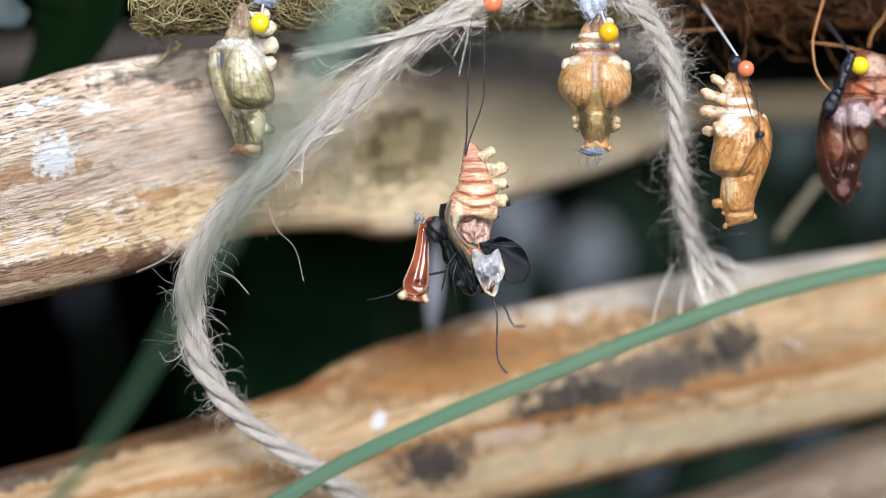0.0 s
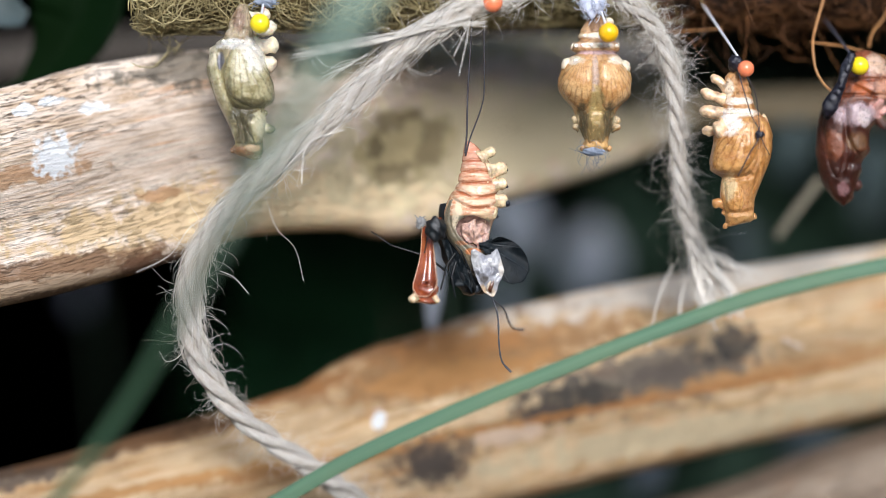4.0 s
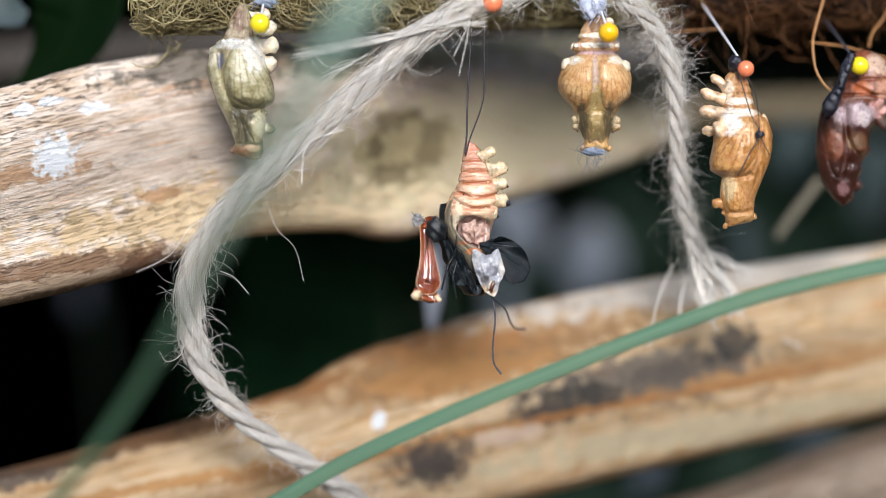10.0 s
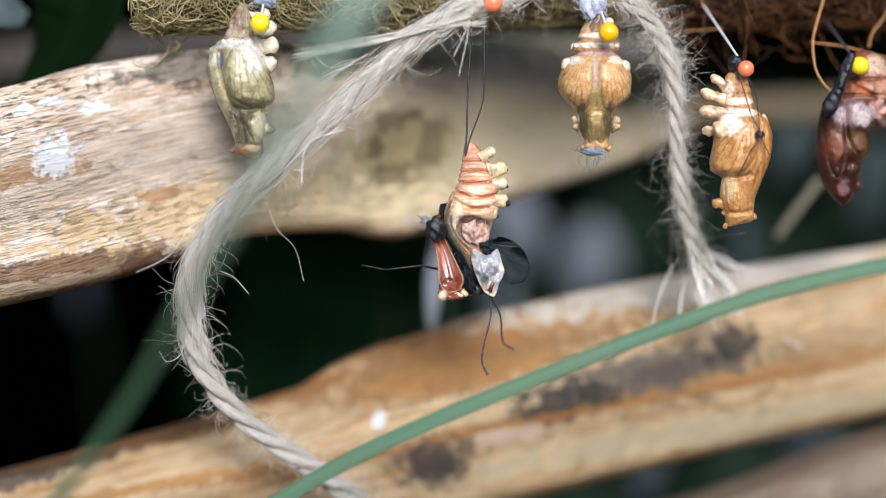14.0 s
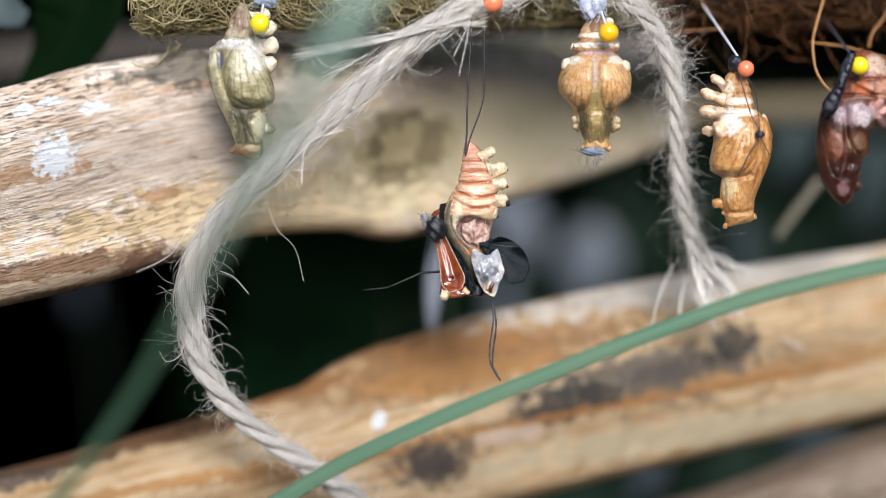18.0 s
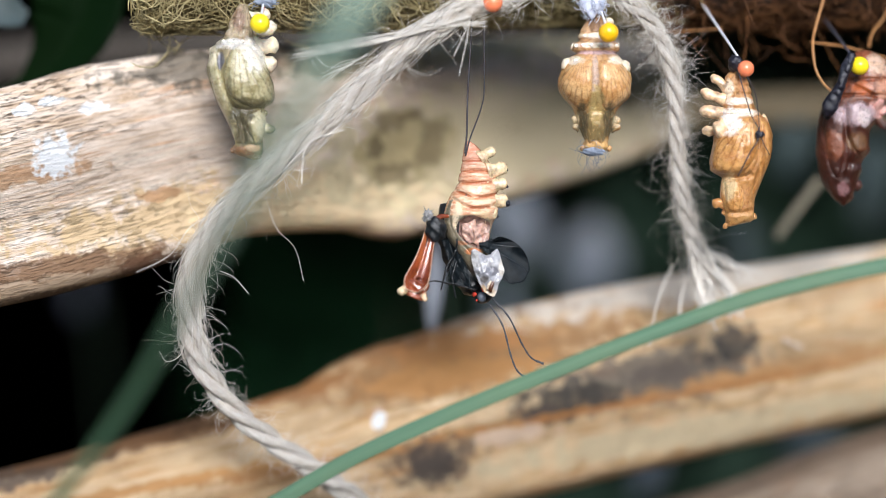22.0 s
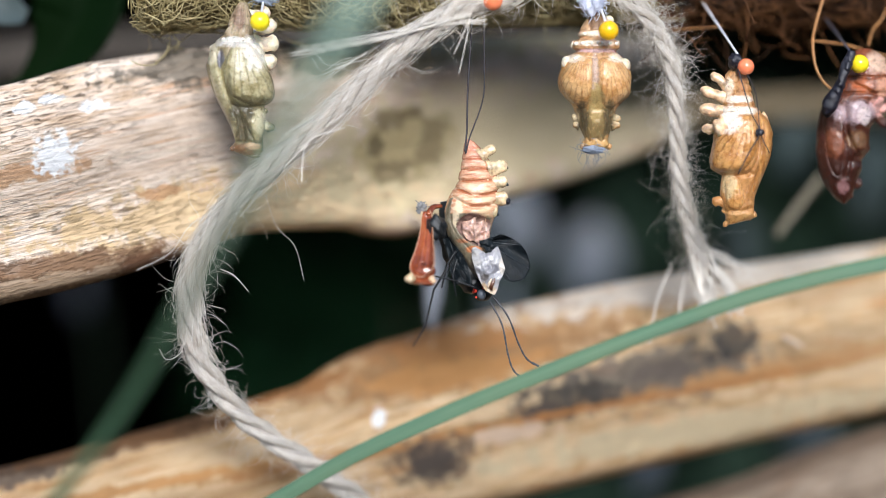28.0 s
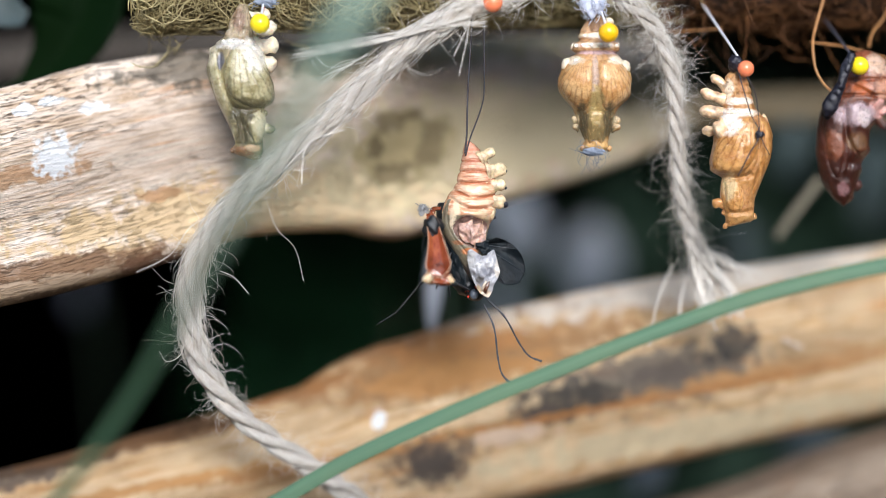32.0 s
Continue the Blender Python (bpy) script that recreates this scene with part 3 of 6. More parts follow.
def fluff(shape, rng, path, r0, count, length, thick, curl=0.6, drop=0.2, along=0.5):
    """Loose fibres that stand off a path."""
    path = np.array(path)
    for _ in range(count):
        i = rng.integers(1, len(path) - 1)
        t = path[i + 1] - path[i - 1]
        t /= np.linalg.norm(t)
        o = np.cross(t, rng.normal(0, 1, 3))
        o /= np.linalg.norm(o) + 1e-9
        h = o + t * rng.normal(0, along * 1.5)
        ln = length * rng.uniform(0.3, 1.0) ** 1.5
        shape.tube(wavy(rng, path[i] + o * r0 * 0.8, h, ln, 7, curl, drop), [thick, thick * 0.8, thick * 0.3], 3)
    return shape


# ---- the place round it ----
def ground():
    n = 60
    x = np.sinh(np.linspace(-5, 5, n)) / np.sinh(5) * 60000
    p = np.stack(np.meshgrid(x, x, indexing="ij") + [np.zeros((n, n))], -1)
    p[..., 2] = 12 * np.sin(p[..., 0] / 340) * np.cos(p[..., 1] / 270)
    s = Shape().grid(p.transpose(1, 0, 2), wrap=False)
    solid("ground", s, M_EARTH, (0, 0, 0), "unseen bare earth, lightened to bounce light upwards", "ground", kind="structure")


def slab(name, a, b, material, label):
    """A plain wall or roof between two corners."""
    (x0, y0, z0), (x1, y1, z1) = a, b
    s = Shape()
    p = np.array([[(x0, y0), (x1, y0), (x1, y1), (x0, y1)]] * 2, float)
    q = np.concatenate([p, np.stack([np.full((1, 4), z0), np.full((1, 4), z1)])[..., None].reshape(2, 4, 1)], -1)
    s.grid(q)
    ob = solid(name, s, material, a, label, name.split("_")[0], kind="structure")
    ob.data.polygons.foreach_set("use_smooth", np.zeros(len(ob.data.polygons), bool))
    return ob


ground()
# added box of walls and cover that keeps light off the background
slab("wall_back", (-2200, 4500, -20), (2200, 4580, 1130), M_SHADEBOX, "near-black back wall added to keep the background dark")
slab("wall_west", (-2200, 150, -20), (-2120, 4500, 1130), M_SHADEBOX, "near-black side wall added to block light")
slab("wall_east", (2120, 150, -20), (2200, 4500, 1130), M_SHADEBOX, "near-black side wall added to block light")
# unseen wall added behind the camera; it cuts off low sky light
slab("wall_front", (-9000, -4700, -20), (9000, -4500, 1900), M_BLOCKER, "unseen dark green wall added behind the camera to block low light")
slab("roof", (-2200, 150, 1130), (2200, 4580, 1190), M_SHADEBOX, "near-black cover added overhead to block sky light")


def log(name, ends, radii, material, label, seed, sides=72, rings=200, squash=1.0, ridge=0.05, flat=None):
    rng = np.random.default_rng(seed)
    w = rng.uniform(0, 6.28, 8)

    def bump(v, ph):
        b = 1 + ridge * (np.sin(2 * ph + w[0] + 2 * v) + 0.6 * np.sin(3 * ph + w[1] - 3 * v) + 0.5 * np.sin(9 * v + w[2] + ph))
        b = b + ridge * 0.35 * np.sin(7 * ph + w[3] + 5 * v) + ridge * 0.15 * np.sin(17 * ph + w[4] + 9 * np.sin(4 * v))
        b = b + ridge * 0.12 * np.sin(41 * ph + 6 * np.sin(3 * v + w[5])) * np.sin(11 * v + w[6])
        if flat:
            for at, depth in flat:
                cut = depth / np.maximum(np.cos(ph - at), 1e-3)
                b = np.where(np.cos(ph - at) > 0.05, np.minimum(b, cut * (1 + 0.02 * np.sin(30 * v + 5 * ph))), b)
        return b

    s = Shape().tube(curve_through(ends, rings), radii, sides, squash, bump, unroll=True)
    return solid(name, s, material, ends[0], label, "log", "logs of the rack")


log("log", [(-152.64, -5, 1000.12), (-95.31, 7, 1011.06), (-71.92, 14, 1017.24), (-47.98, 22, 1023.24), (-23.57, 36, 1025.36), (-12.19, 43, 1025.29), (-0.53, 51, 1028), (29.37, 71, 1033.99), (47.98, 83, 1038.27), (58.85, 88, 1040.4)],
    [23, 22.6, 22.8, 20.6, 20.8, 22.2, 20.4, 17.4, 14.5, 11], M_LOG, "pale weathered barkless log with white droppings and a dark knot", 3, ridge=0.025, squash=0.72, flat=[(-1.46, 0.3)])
log("log", [(-159.86, 20, 922.94), (-100.43, 36, 934.16), (-62.87, 44, 942.98), (-43.69, 48, 948.07), (-29.45, 51, 951.75), (-16.36, 53, 955.54), (-0.53, 55, 959.76), (15.41, 57, 963.61), (55.72, 62, 972.68), (106.42, 70, 981.13), (181.6, 80, 996)],
    [16, 16.2, 16.8, 16.8, 17.4, 20.6, 22.2, 22.4, 22, 20, 20], M_LOW, "split orange-brown log with black stains and flat faces", 5, flat=[(0.35, 0.86), (-0.8, 0.84), (-1.9, 0.84)], ridge=0.02)
log("log", [(15.6, 72, 914.6), (70, 74, 928.2), (107.3, 76, 940.4), (196, 80, 965)], [13.5, 15, 16, 16], M_THIRD, "brown weathered log lying behind the others", 8)
log("log", [(35.15, 190, 1036.78), (75.63, 188, 1039.44), (126.88, 186, 1041.27), (180.11, 184, 1043.74), (700, 190, 1075), (2140, 200, 1110)], [4, 4, 4.2, 4.4, 5, 6], M_POLE, "thin pale pole behind the hanging pupae", 9)
log("log", [(-225.23, 190, 1044.1), (-127.59, 190, 1053.87), (-62.49, 190, 1059.56), (35.64, 200, 1067.81)], [5.4, 5.2, 5, 5], M_SHADEPOLE, "thin grey weathered pole, shade put into its colour", 11)


def fibre_roll(name, a, b, r, core, hair, label, seed, count, length, thick, loose=0.1):
    rng = np.random.default_rng(seed)
    a, b = vec(a), vec(b)
    t = thing(name, a, label, "coir roll")
    w = rng.uniform(0, 6, 4)

    def bump(v, ph):
        end = np.clip(np.minimum(v, 1 - v) / 0.035, 0, 1) ** 0.5
        return (0.88 + 0.05 * np.sin(13 * v + w[0] + ph) + 0.05 * np.sin(3 * ph + 7 * v)) * (0.35 + 0.65 * end)

    part("core", Shape().tube(np.linspace(a, b, 90), r, 40, bump=bump), core, t, "packed fibre core")
    s = Shape()
    ax = (b - a) / np.linalg.norm(b - a)
    for k in range(count):
        f = rng.uniform(0, 1) if k % 6 else rng.uniform(0, 0.05)
        ph = rng.uniform(0, 2 * np.pi)
        o = np.cross(ax, (0, 1, 0)) * np.cos(ph) + np.array([0, 1, 0]) * np.sin(ph)
        end = np.clip(min(f, 1 - f) / 0.035, 0, 1) ** 0.5
        p = a + (b - a) * f + o * r * (0.9 * (0.35 + 0.65 * end))
        tang = np.cross(o, ax) * rng.normal() + ax * rng.normal() * 1.2 + o * (rng.normal() * 0.15 if rng.uniform() > loose else abs(rng.normal()))
        path = wavy(rng, p, tang, length * rng.uniform(0.4, 1.2), 9, 1.1)
        if rng.uniform() > loose:
            d = path - (a + ((path - a) @ ax)[:, None] * ax)
            k2 = r * rng.uniform(0.9, 1.06) / (np.linalg.norm(d, axis=1) + 1e-6)
            path = path + d * (np.minimum(k2, 3) - 1)[:, None] * (0.35 + 0.65 * end)
        if path[:, 0].min() > a[0] - 1.2:
            s.tube(path, thick * rng.uniform(0.6, 1.3), 3)
    part("fibre_tangle", s, hair, t, "tangled loose fibres", kind="stuff")
    return t


fibre_roll("coir_roll", (-66.14, 10, 1057.58), (46.06, 26, 1061.16), 11.0, M_MOSS_CORE, M_MOSS, "olive coconut fibre bound into a roll", 21, 3600, 16, 0.13)
fibre_roll("coir_roll", (43.85, 30, 1063.75), (129.69, 34, 1064.21), 14.0, M_COIR_CORE, M_COIR, "red-brown coconut fibre roll, darkened for shade", 22, 2400, 22, 0.13, 0.2)


# ---- rope ----
def rope(name, pts, r, label, seed, fuzz, fuzz_len, hairs, fray, pitch=26.0, thick=0.045, group="rope ends"):
    rng = np.random.default_rng(seed)
    path = curve_through(pts, 240)
    d = np.concatenate([[0], np.cumsum(np.linalg.norm(np.diff(path, axis=0), axis=1))])
    tan = np.gradient(path, axis=0)
    tan /= np.linalg.norm(tan, axis=1)[:, None]
    side = np.cross(tan, (0, 1, 0))
    side /= np.linalg.norm(side, axis=1)[:, None]
    up = np.cross(side, tan)
    t = thing(name, pts[0], label, "rope", group)
    for k in range(3):
        ph = d / pitch * 2 * np.pi + k * 2.094
        p = path + (side * np.cos(ph)[:, None] + up * np.sin(ph)[:, None]) * r * 0.58
        s = Shape().tube(p, r * 0.52, 18, bump=lambda v, q: 1 + 0.07 * np.sin(5 * q + 120 * v) + 0.05 * np.sin(9 * q - 60 * v + 2) + 0.09 * np.sin(37 * v + k), unroll=True)
        part("strand", s, M_JUTE, t)
    part("fuzz", fluff(Shape(), rng, path, r, fuzz, fuzz_len, thick, 1.0, 0.4, 0.7), M_FRAY, t, "frayed pale fibres", kind="stuff")
    s = Shape()
    for _ in range(hairs):
        i = rng.integers(2, fray)
        o = np.cross(tan[i], rng.normal(0, 1, 3))
        o /= np.linalg.norm(o)
        n = rng.integers(6, 14)
        j = np.arange(i, min(i + n, 240))
        lift = np.sin(np.linspace(0, np.pi * rng.uniform(0.5, 1), len(j))) * rng.uniform(0.1, 1.1)
        twist = np.cross(tan[i], o) * (np.linspace(0, 1, len(j)) * r * rng.uniform(0, 1.3))[:, None]
        s.tube(path[j] + o * (r * rng.uniform(0.85, 1.1) + lift)[:, None] + twist, rng.uniform(0.03, 0.065), 3)
    part("hairs", s, M_FRAY, t, "fine hairs along the rope", kind="stuff")
    return t


rope("rope", [(24.21, 2, 1060.35), (14.44, -3, 1053.82), (3.09, -5, 1049.81), (-9.99, -5, 1040.54), (-21.91, -4, 1029.3), (-35.08, -3, 1018.02), (-45.91, -2, 1007.89), (-52.68, 0, 996.52), (-54.18, 3, 985.64),
              (-52.42, 6, 976.46), (-46.33, 10, 966.5), (-38.67, 14, 959.24), (-29.65, 18, 952.74), (-18.06, 24, 943.7), (-5.58, 30, 934.22)],
     2.25, "thick twisted jute rope, frayed, looped from the roll", 31, 1400, 11, 1300, 150)
rope("rope", [(27.22, 2, 1060.35), (36.32, 3, 1055.03), (44.33, 5, 1048.57), (48.75, 7, 1040.24), (50.49, 10, 1029.46), (51.6, 14, 1016.13), (55.18, 19, 1001.37), (59.94, 24, 986.96)],
     1.7, "frayed jute rope end hanging beside the pupae", 32, 1500, 12, 420, 225, 17.0, 0.03)


# ---- leaves ----
def blade(name, pts, width, material, label, fold=0.25, twist=0.0, taper=(1, 1), up=(0, -1, 0.3), flat=0.25):
    """A long folded leaf with some thickness."""
    path = curve_through(pts, 90)
    tan = np.gradient(path, axis=0)
    tan /= np.linalg.norm(tan, axis=1)[:, None]
    side = np.cross(tan, vec(up))
    side /= np.linalg.norm(side, axis=1)[:, None]
    nor = np.cross(side, tan)
    u = np.linspace(-1, 1, 11)
    w = np.interp(np.linspace(0, 1, 90), np.linspace(0, 1, len(taper)), taper) * width / 2
    sheets = []
    for off in (0.0, flat):
        sheets.append(path[:, None] + side[:, None] * (u[None] * w[:, None])[..., None] + nor[:, None] * (np.abs(u)[None] * w[:, None] * fold - off)[..., None])
    d = np.linspace(0, np.linalg.norm(np.diff(path, axis=0), axis=1).sum(), 90)
    ring = np.concatenate([sheets[0], sheets[1][:, ::-1]], 1)
    s = Shape().grid(ring, us=np.linspace(0, width * 2, 23), vs=d)
    s.uv = [(b, a) for a, b in s.uv]
    t = thing(name, pts[0], label, "leaf")
    part("leaf_blade", s, material, t)
    part("midrib", Shape().tube(path - nor * flat * 0.9, [width * 0.03, width * 0.025, width * 0.015], 8), material, t)
    return t


blade("reed_leaf", [(-57.21, -8, 935.7), (-35.66, -12, 947.1), (-19.16, -14, 956.65), (-0.47, -16, 965.43), (19.25, -18, 973.68), (42.27, -20, 982.79), (65.12, -22, 990.91), (89.85, -24, 996.91), (115.98, -26, 1001.26)],
      3.25, M_REED, "smooth green reed leaf leaning across the logs", fold=-0.32)
blade("grass_blade", [(-2.06, -152, 1056.72), (-12.92, -148, 1038.24), (-20.61, -142, 1025.63), (-31.22, -130, 1009.17), (-42.09, -112, 992.51), (-54.52, -92, 974.28), (-68.48, -75, 956.79), (-89.51, -62, 932.23), (-118.65, -60, 897.86), (-330, -60, 450), (-400, -60, -5)],
      2.93, M_REED_NEAR, "soft green grass blade close to the lens", taper=(2.0, 1.7, 1.25, 1.0, 0.9, 0.85, 0.85, 0.85, 0.8, 0.8))
blade("broad_leaf", [(-83.4, 50, 1078), (-83.8, 51, 1058.2), (-86, 52, 1050.3), (-90.5, 53, 1043.7), (-97.5, 54, 1038.4), (-104.8, 55, 1036.3)], 24.36, M_SHADELEAF, "dark green broad leaf, its shade put into the colour", taper=(0.85, 0.88, 0.78, 0.5, 0.2, 0.06), fold=0.5)
blade("broad_leaf", [(-108.87, 40, 1064.63), (-101.13, 40, 1055.6), (-95.66, 42, 1052.56)], 11.61, M_TEALLEAF, "pale blue-green leaf tip", taper=(1, 0.9, 0.3))


# ---- the dim background ----
def bush(base, label, seed, spread, height, count, size, material, low=2, rise=0.06, least=0.5):
    rng = np.random.default_rng(seed)
    t = thing("bush", base, label, "bush", "bushes")
    leaves = Shape()
    for k in range(9):
        top = vec(base) + np.array([rng.normal(0, spread * 0.4), rng.normal(0, spread * 0.25), height * rng.uniform(least, 1)])
        path = curve_through([base, (vec(base) + top) / 2 + rng.normal(0, 25, 3), top], 12)
        part("stem", Shape().tube(path, [9, 5, 2], 6), M_STALK, t)
        for j in range(count // 9):
            c = path[rng.integers(low, 12)] + rng.normal(0, 1, 3) * (spread * 0.3, spread * 0.2, height * rise)
            d = rng.normal(0, 1, 3) + (0, 0, -0.4)
            d /= np.linalg.norm(d)
            sd = np.cross(d, rng.normal(0, 1, 3))
            sd /= np.linalg.norm(sd)
            ln, wd = size * rng.uniform(0.6, 1.2), size * 0.22
            v = np.linspace(0, 1, 5)
            w = np.sin(np.pi * np.clip(v * 0.94 + 0.03, 0, 1)) * wd
            bend = np.cross(sd, d)
            mid = c + d * (v * ln)[:, None] + bend * (-(v ** 2) * ln * 0.25)[:, None]
            leaves.grid(np.stack([mid - sd * w[:, None], mid + bend * (w * 0.3)[:, None], mid + sd * w[:, None]], 1), wrap=False)
    part("foliage", leaves, material, t, kind="stuff")


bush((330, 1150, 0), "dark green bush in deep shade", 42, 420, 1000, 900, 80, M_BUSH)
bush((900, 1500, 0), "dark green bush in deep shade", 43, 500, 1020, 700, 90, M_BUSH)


def leafy_plant(foot, leaves, label, material):
    """A thin stem from the ground with a few broad leaves: middle, length, width and slant in degrees of each."""
    t = thing("leafy_plant", foot, label, "plant", "plants in the shade")
    mids = [vec(c) for c, *_ in leaves]
    top = max(m[2] for m in mids)
    part("stem", Shape().tube(curve_through([foot, (foot[0] + 8, foot[1] + 15, top * 0.55), (mids[0][0] + 4, mids[0][1] + 14, top)], 30), [3, 2, 1.2], 8), M_BUSH, t)
    for c, ln, wd, slant in leaves:
        a = radians(slant)
        d = np.array([np.sin(a), -0.25, np.cos(a)])
        v, u = np.linspace(0, 1, 20), np.linspace(-1, 1, 9)
        w = np.sin(np.pi * np.clip(v, 0.02, 0.98)) ** 0.7 * wd / 2
        sd = np.cross(d, (0, 1, 0))
        sd /= np.linalg.norm(sd)
        p = vec(c) + d * ((v - 0.5) * ln)[:, None, None] + sd * (u[None] * w[:, None])[..., None] + np.array([0, 1, 0]) * (np.abs(u)[None] * w[:, None] * 0.3 + ((v - 0.5) ** 2 * ln * 0.4)[:, None])[..., None]
        part("leaf", Shape().grid(np.concatenate([p, p[:, ::-1] + (0, 0.5, 0)], 1)), material, t)
    return t


# added plants: their pale leaves stand in for blurred glints
leafy_plant((-5, 95, 0), [((-2.16, 66, 992.04), 25.62, 4.32, 3)], "narrow blue-grey leaf standing in for a background glint", M_STREAKGLINT)
leafy_plant((40, 330, 0), [((25.15, 320, 1007.87), 28.8, 18.24, -25), ((51.28, 340, 995.28), 29.47, 21.61, 8), ((20.59, 330, 980.77), 21.36, 7.77, 10)], "pale broad leaves standing in for blurred sky glints", M_GLINTLEAF)
leafy_plant((130, 260, 0), [((94.46, 250, 1000.18), 24.67, 8.81, -10), ((110.84, 260, 1033.2), 23.2, 9.82, 12), ((134.11, 250, 1020.44), 29.96, 12.34, 5)], "grey-green leaves standing in for blurred background glints", M_TEALLEAF)
leafy_plant((60, 230, 0), [((61.21, 210, 933.27), 18.4, 7.53, 30), ((108.87, 210, 944.14), 20.07, 5.02, 60)], "grey-blue leaves standing in for glints low in the gap", M_GLINTLEAF)
leafy_plant((-110, 420, 0), [((-135.22, 400, 983.41), 16.8, 7.35, 0)], "single leaf standing in for a dim glint in the gap", M_DIMGLINT)
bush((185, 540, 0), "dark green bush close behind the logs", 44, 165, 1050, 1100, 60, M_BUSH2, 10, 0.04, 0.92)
bush((30, 800, 0), "very dark bush deep inside the added walls", 45, 130, 1000, 700, 70, M_BUSH3, 8, 0.05, 0.9)


# ---- pins and pupae ----
def pin(head, tip, material, label, r=2.1, shaft=None):
    t = thing("pin", head, label, "pin", "pins with round heads")
    part("head", Shape().ball(head, r, seg=20), material, t)
    part("shaft", Shape().tube(np.linspace(vec(head), vec(tip), 6), 0.27, 8), shaft or M_STEEL, t, "thin steel shaft")
    return t


def reach_in(poly, x, z):
    """Signed distance from the outline of a flat region, positive inside."""
    a = np.array(poly, float)
    b = np.roll(a, -1, 0)
    best, odd = np.full(x.shape, 1e9), np.zeros(x.shape, bool)
    for (ax, az), (bx, bz) in zip(a, b):
        t = np.clip(((x - ax) * (bx - ax) + (z - az) * (bz - az)) / ((bx - ax) ** 2 + (bz - az) ** 2 + 1e-9), 0, 1)
        best = np.minimum(best, np.hypot(x - ax - t * (bx - ax), z - az - t * (bz - az)))
        if abs(bz - az) > 1e-9:
            odd ^= ((az > z) != (bz > z)) & (x < (bx - ax) * (z - az) / (bz - az) + ax)
    return np.where(odd, best, -best)


def off_line(line, x, z):
    """Distance from an open line."""
    best = np.full(x.shape, 1e9)
    for (ax, az), (bx, bz) in zip(line[:-1], line[1:]):
        t = np.clip(((x - ax) * (bx - ax) + (z - az) * (bz - az)) / ((bx - ax) ** 2 + (bz - az) ** 2 + 1e-9), 0, 1)
        best = np.minimum(best, np.hypot(x - ax - t * (bx - ax), z - az - t * (bz - az)))
    return best


def rounded(pts, closed=True):
    q = [(a, 0, b) for a, b in pts]
    c = curve_through([*q, q[0]], 48)[:-1] if closed else curve_through(q, 24)
    return c[:, [0, 2]]


def knob(c, to, r, seed, root=1.15):
    """A waxy knob that stands out from c to the point to."""
    path = np.linspace(vec(c), vec(to), 14)
    prof = np.array([root * 1.25, root * 1.16, root * 1.06, 1.1, 1.06, 1.03, 1.0, 0.99, 1.0, 1.01, 0.99, 0.91, 0.72, 0.36]) * r
    s = Shape().tube(path, prof, 16, 0.75)
    p = s.v[0].reshape(14, 16, 3)
    s.v[0] = (path[:, None] + (p - path[:, None]) * (1 + 0.17 * lumps(p, 1.5, seed * 3 + r)[..., None] + 0.09 * lumps(p, 0.7, seed * 5 + r)[..., None])).reshape(-1, 3)
    return s


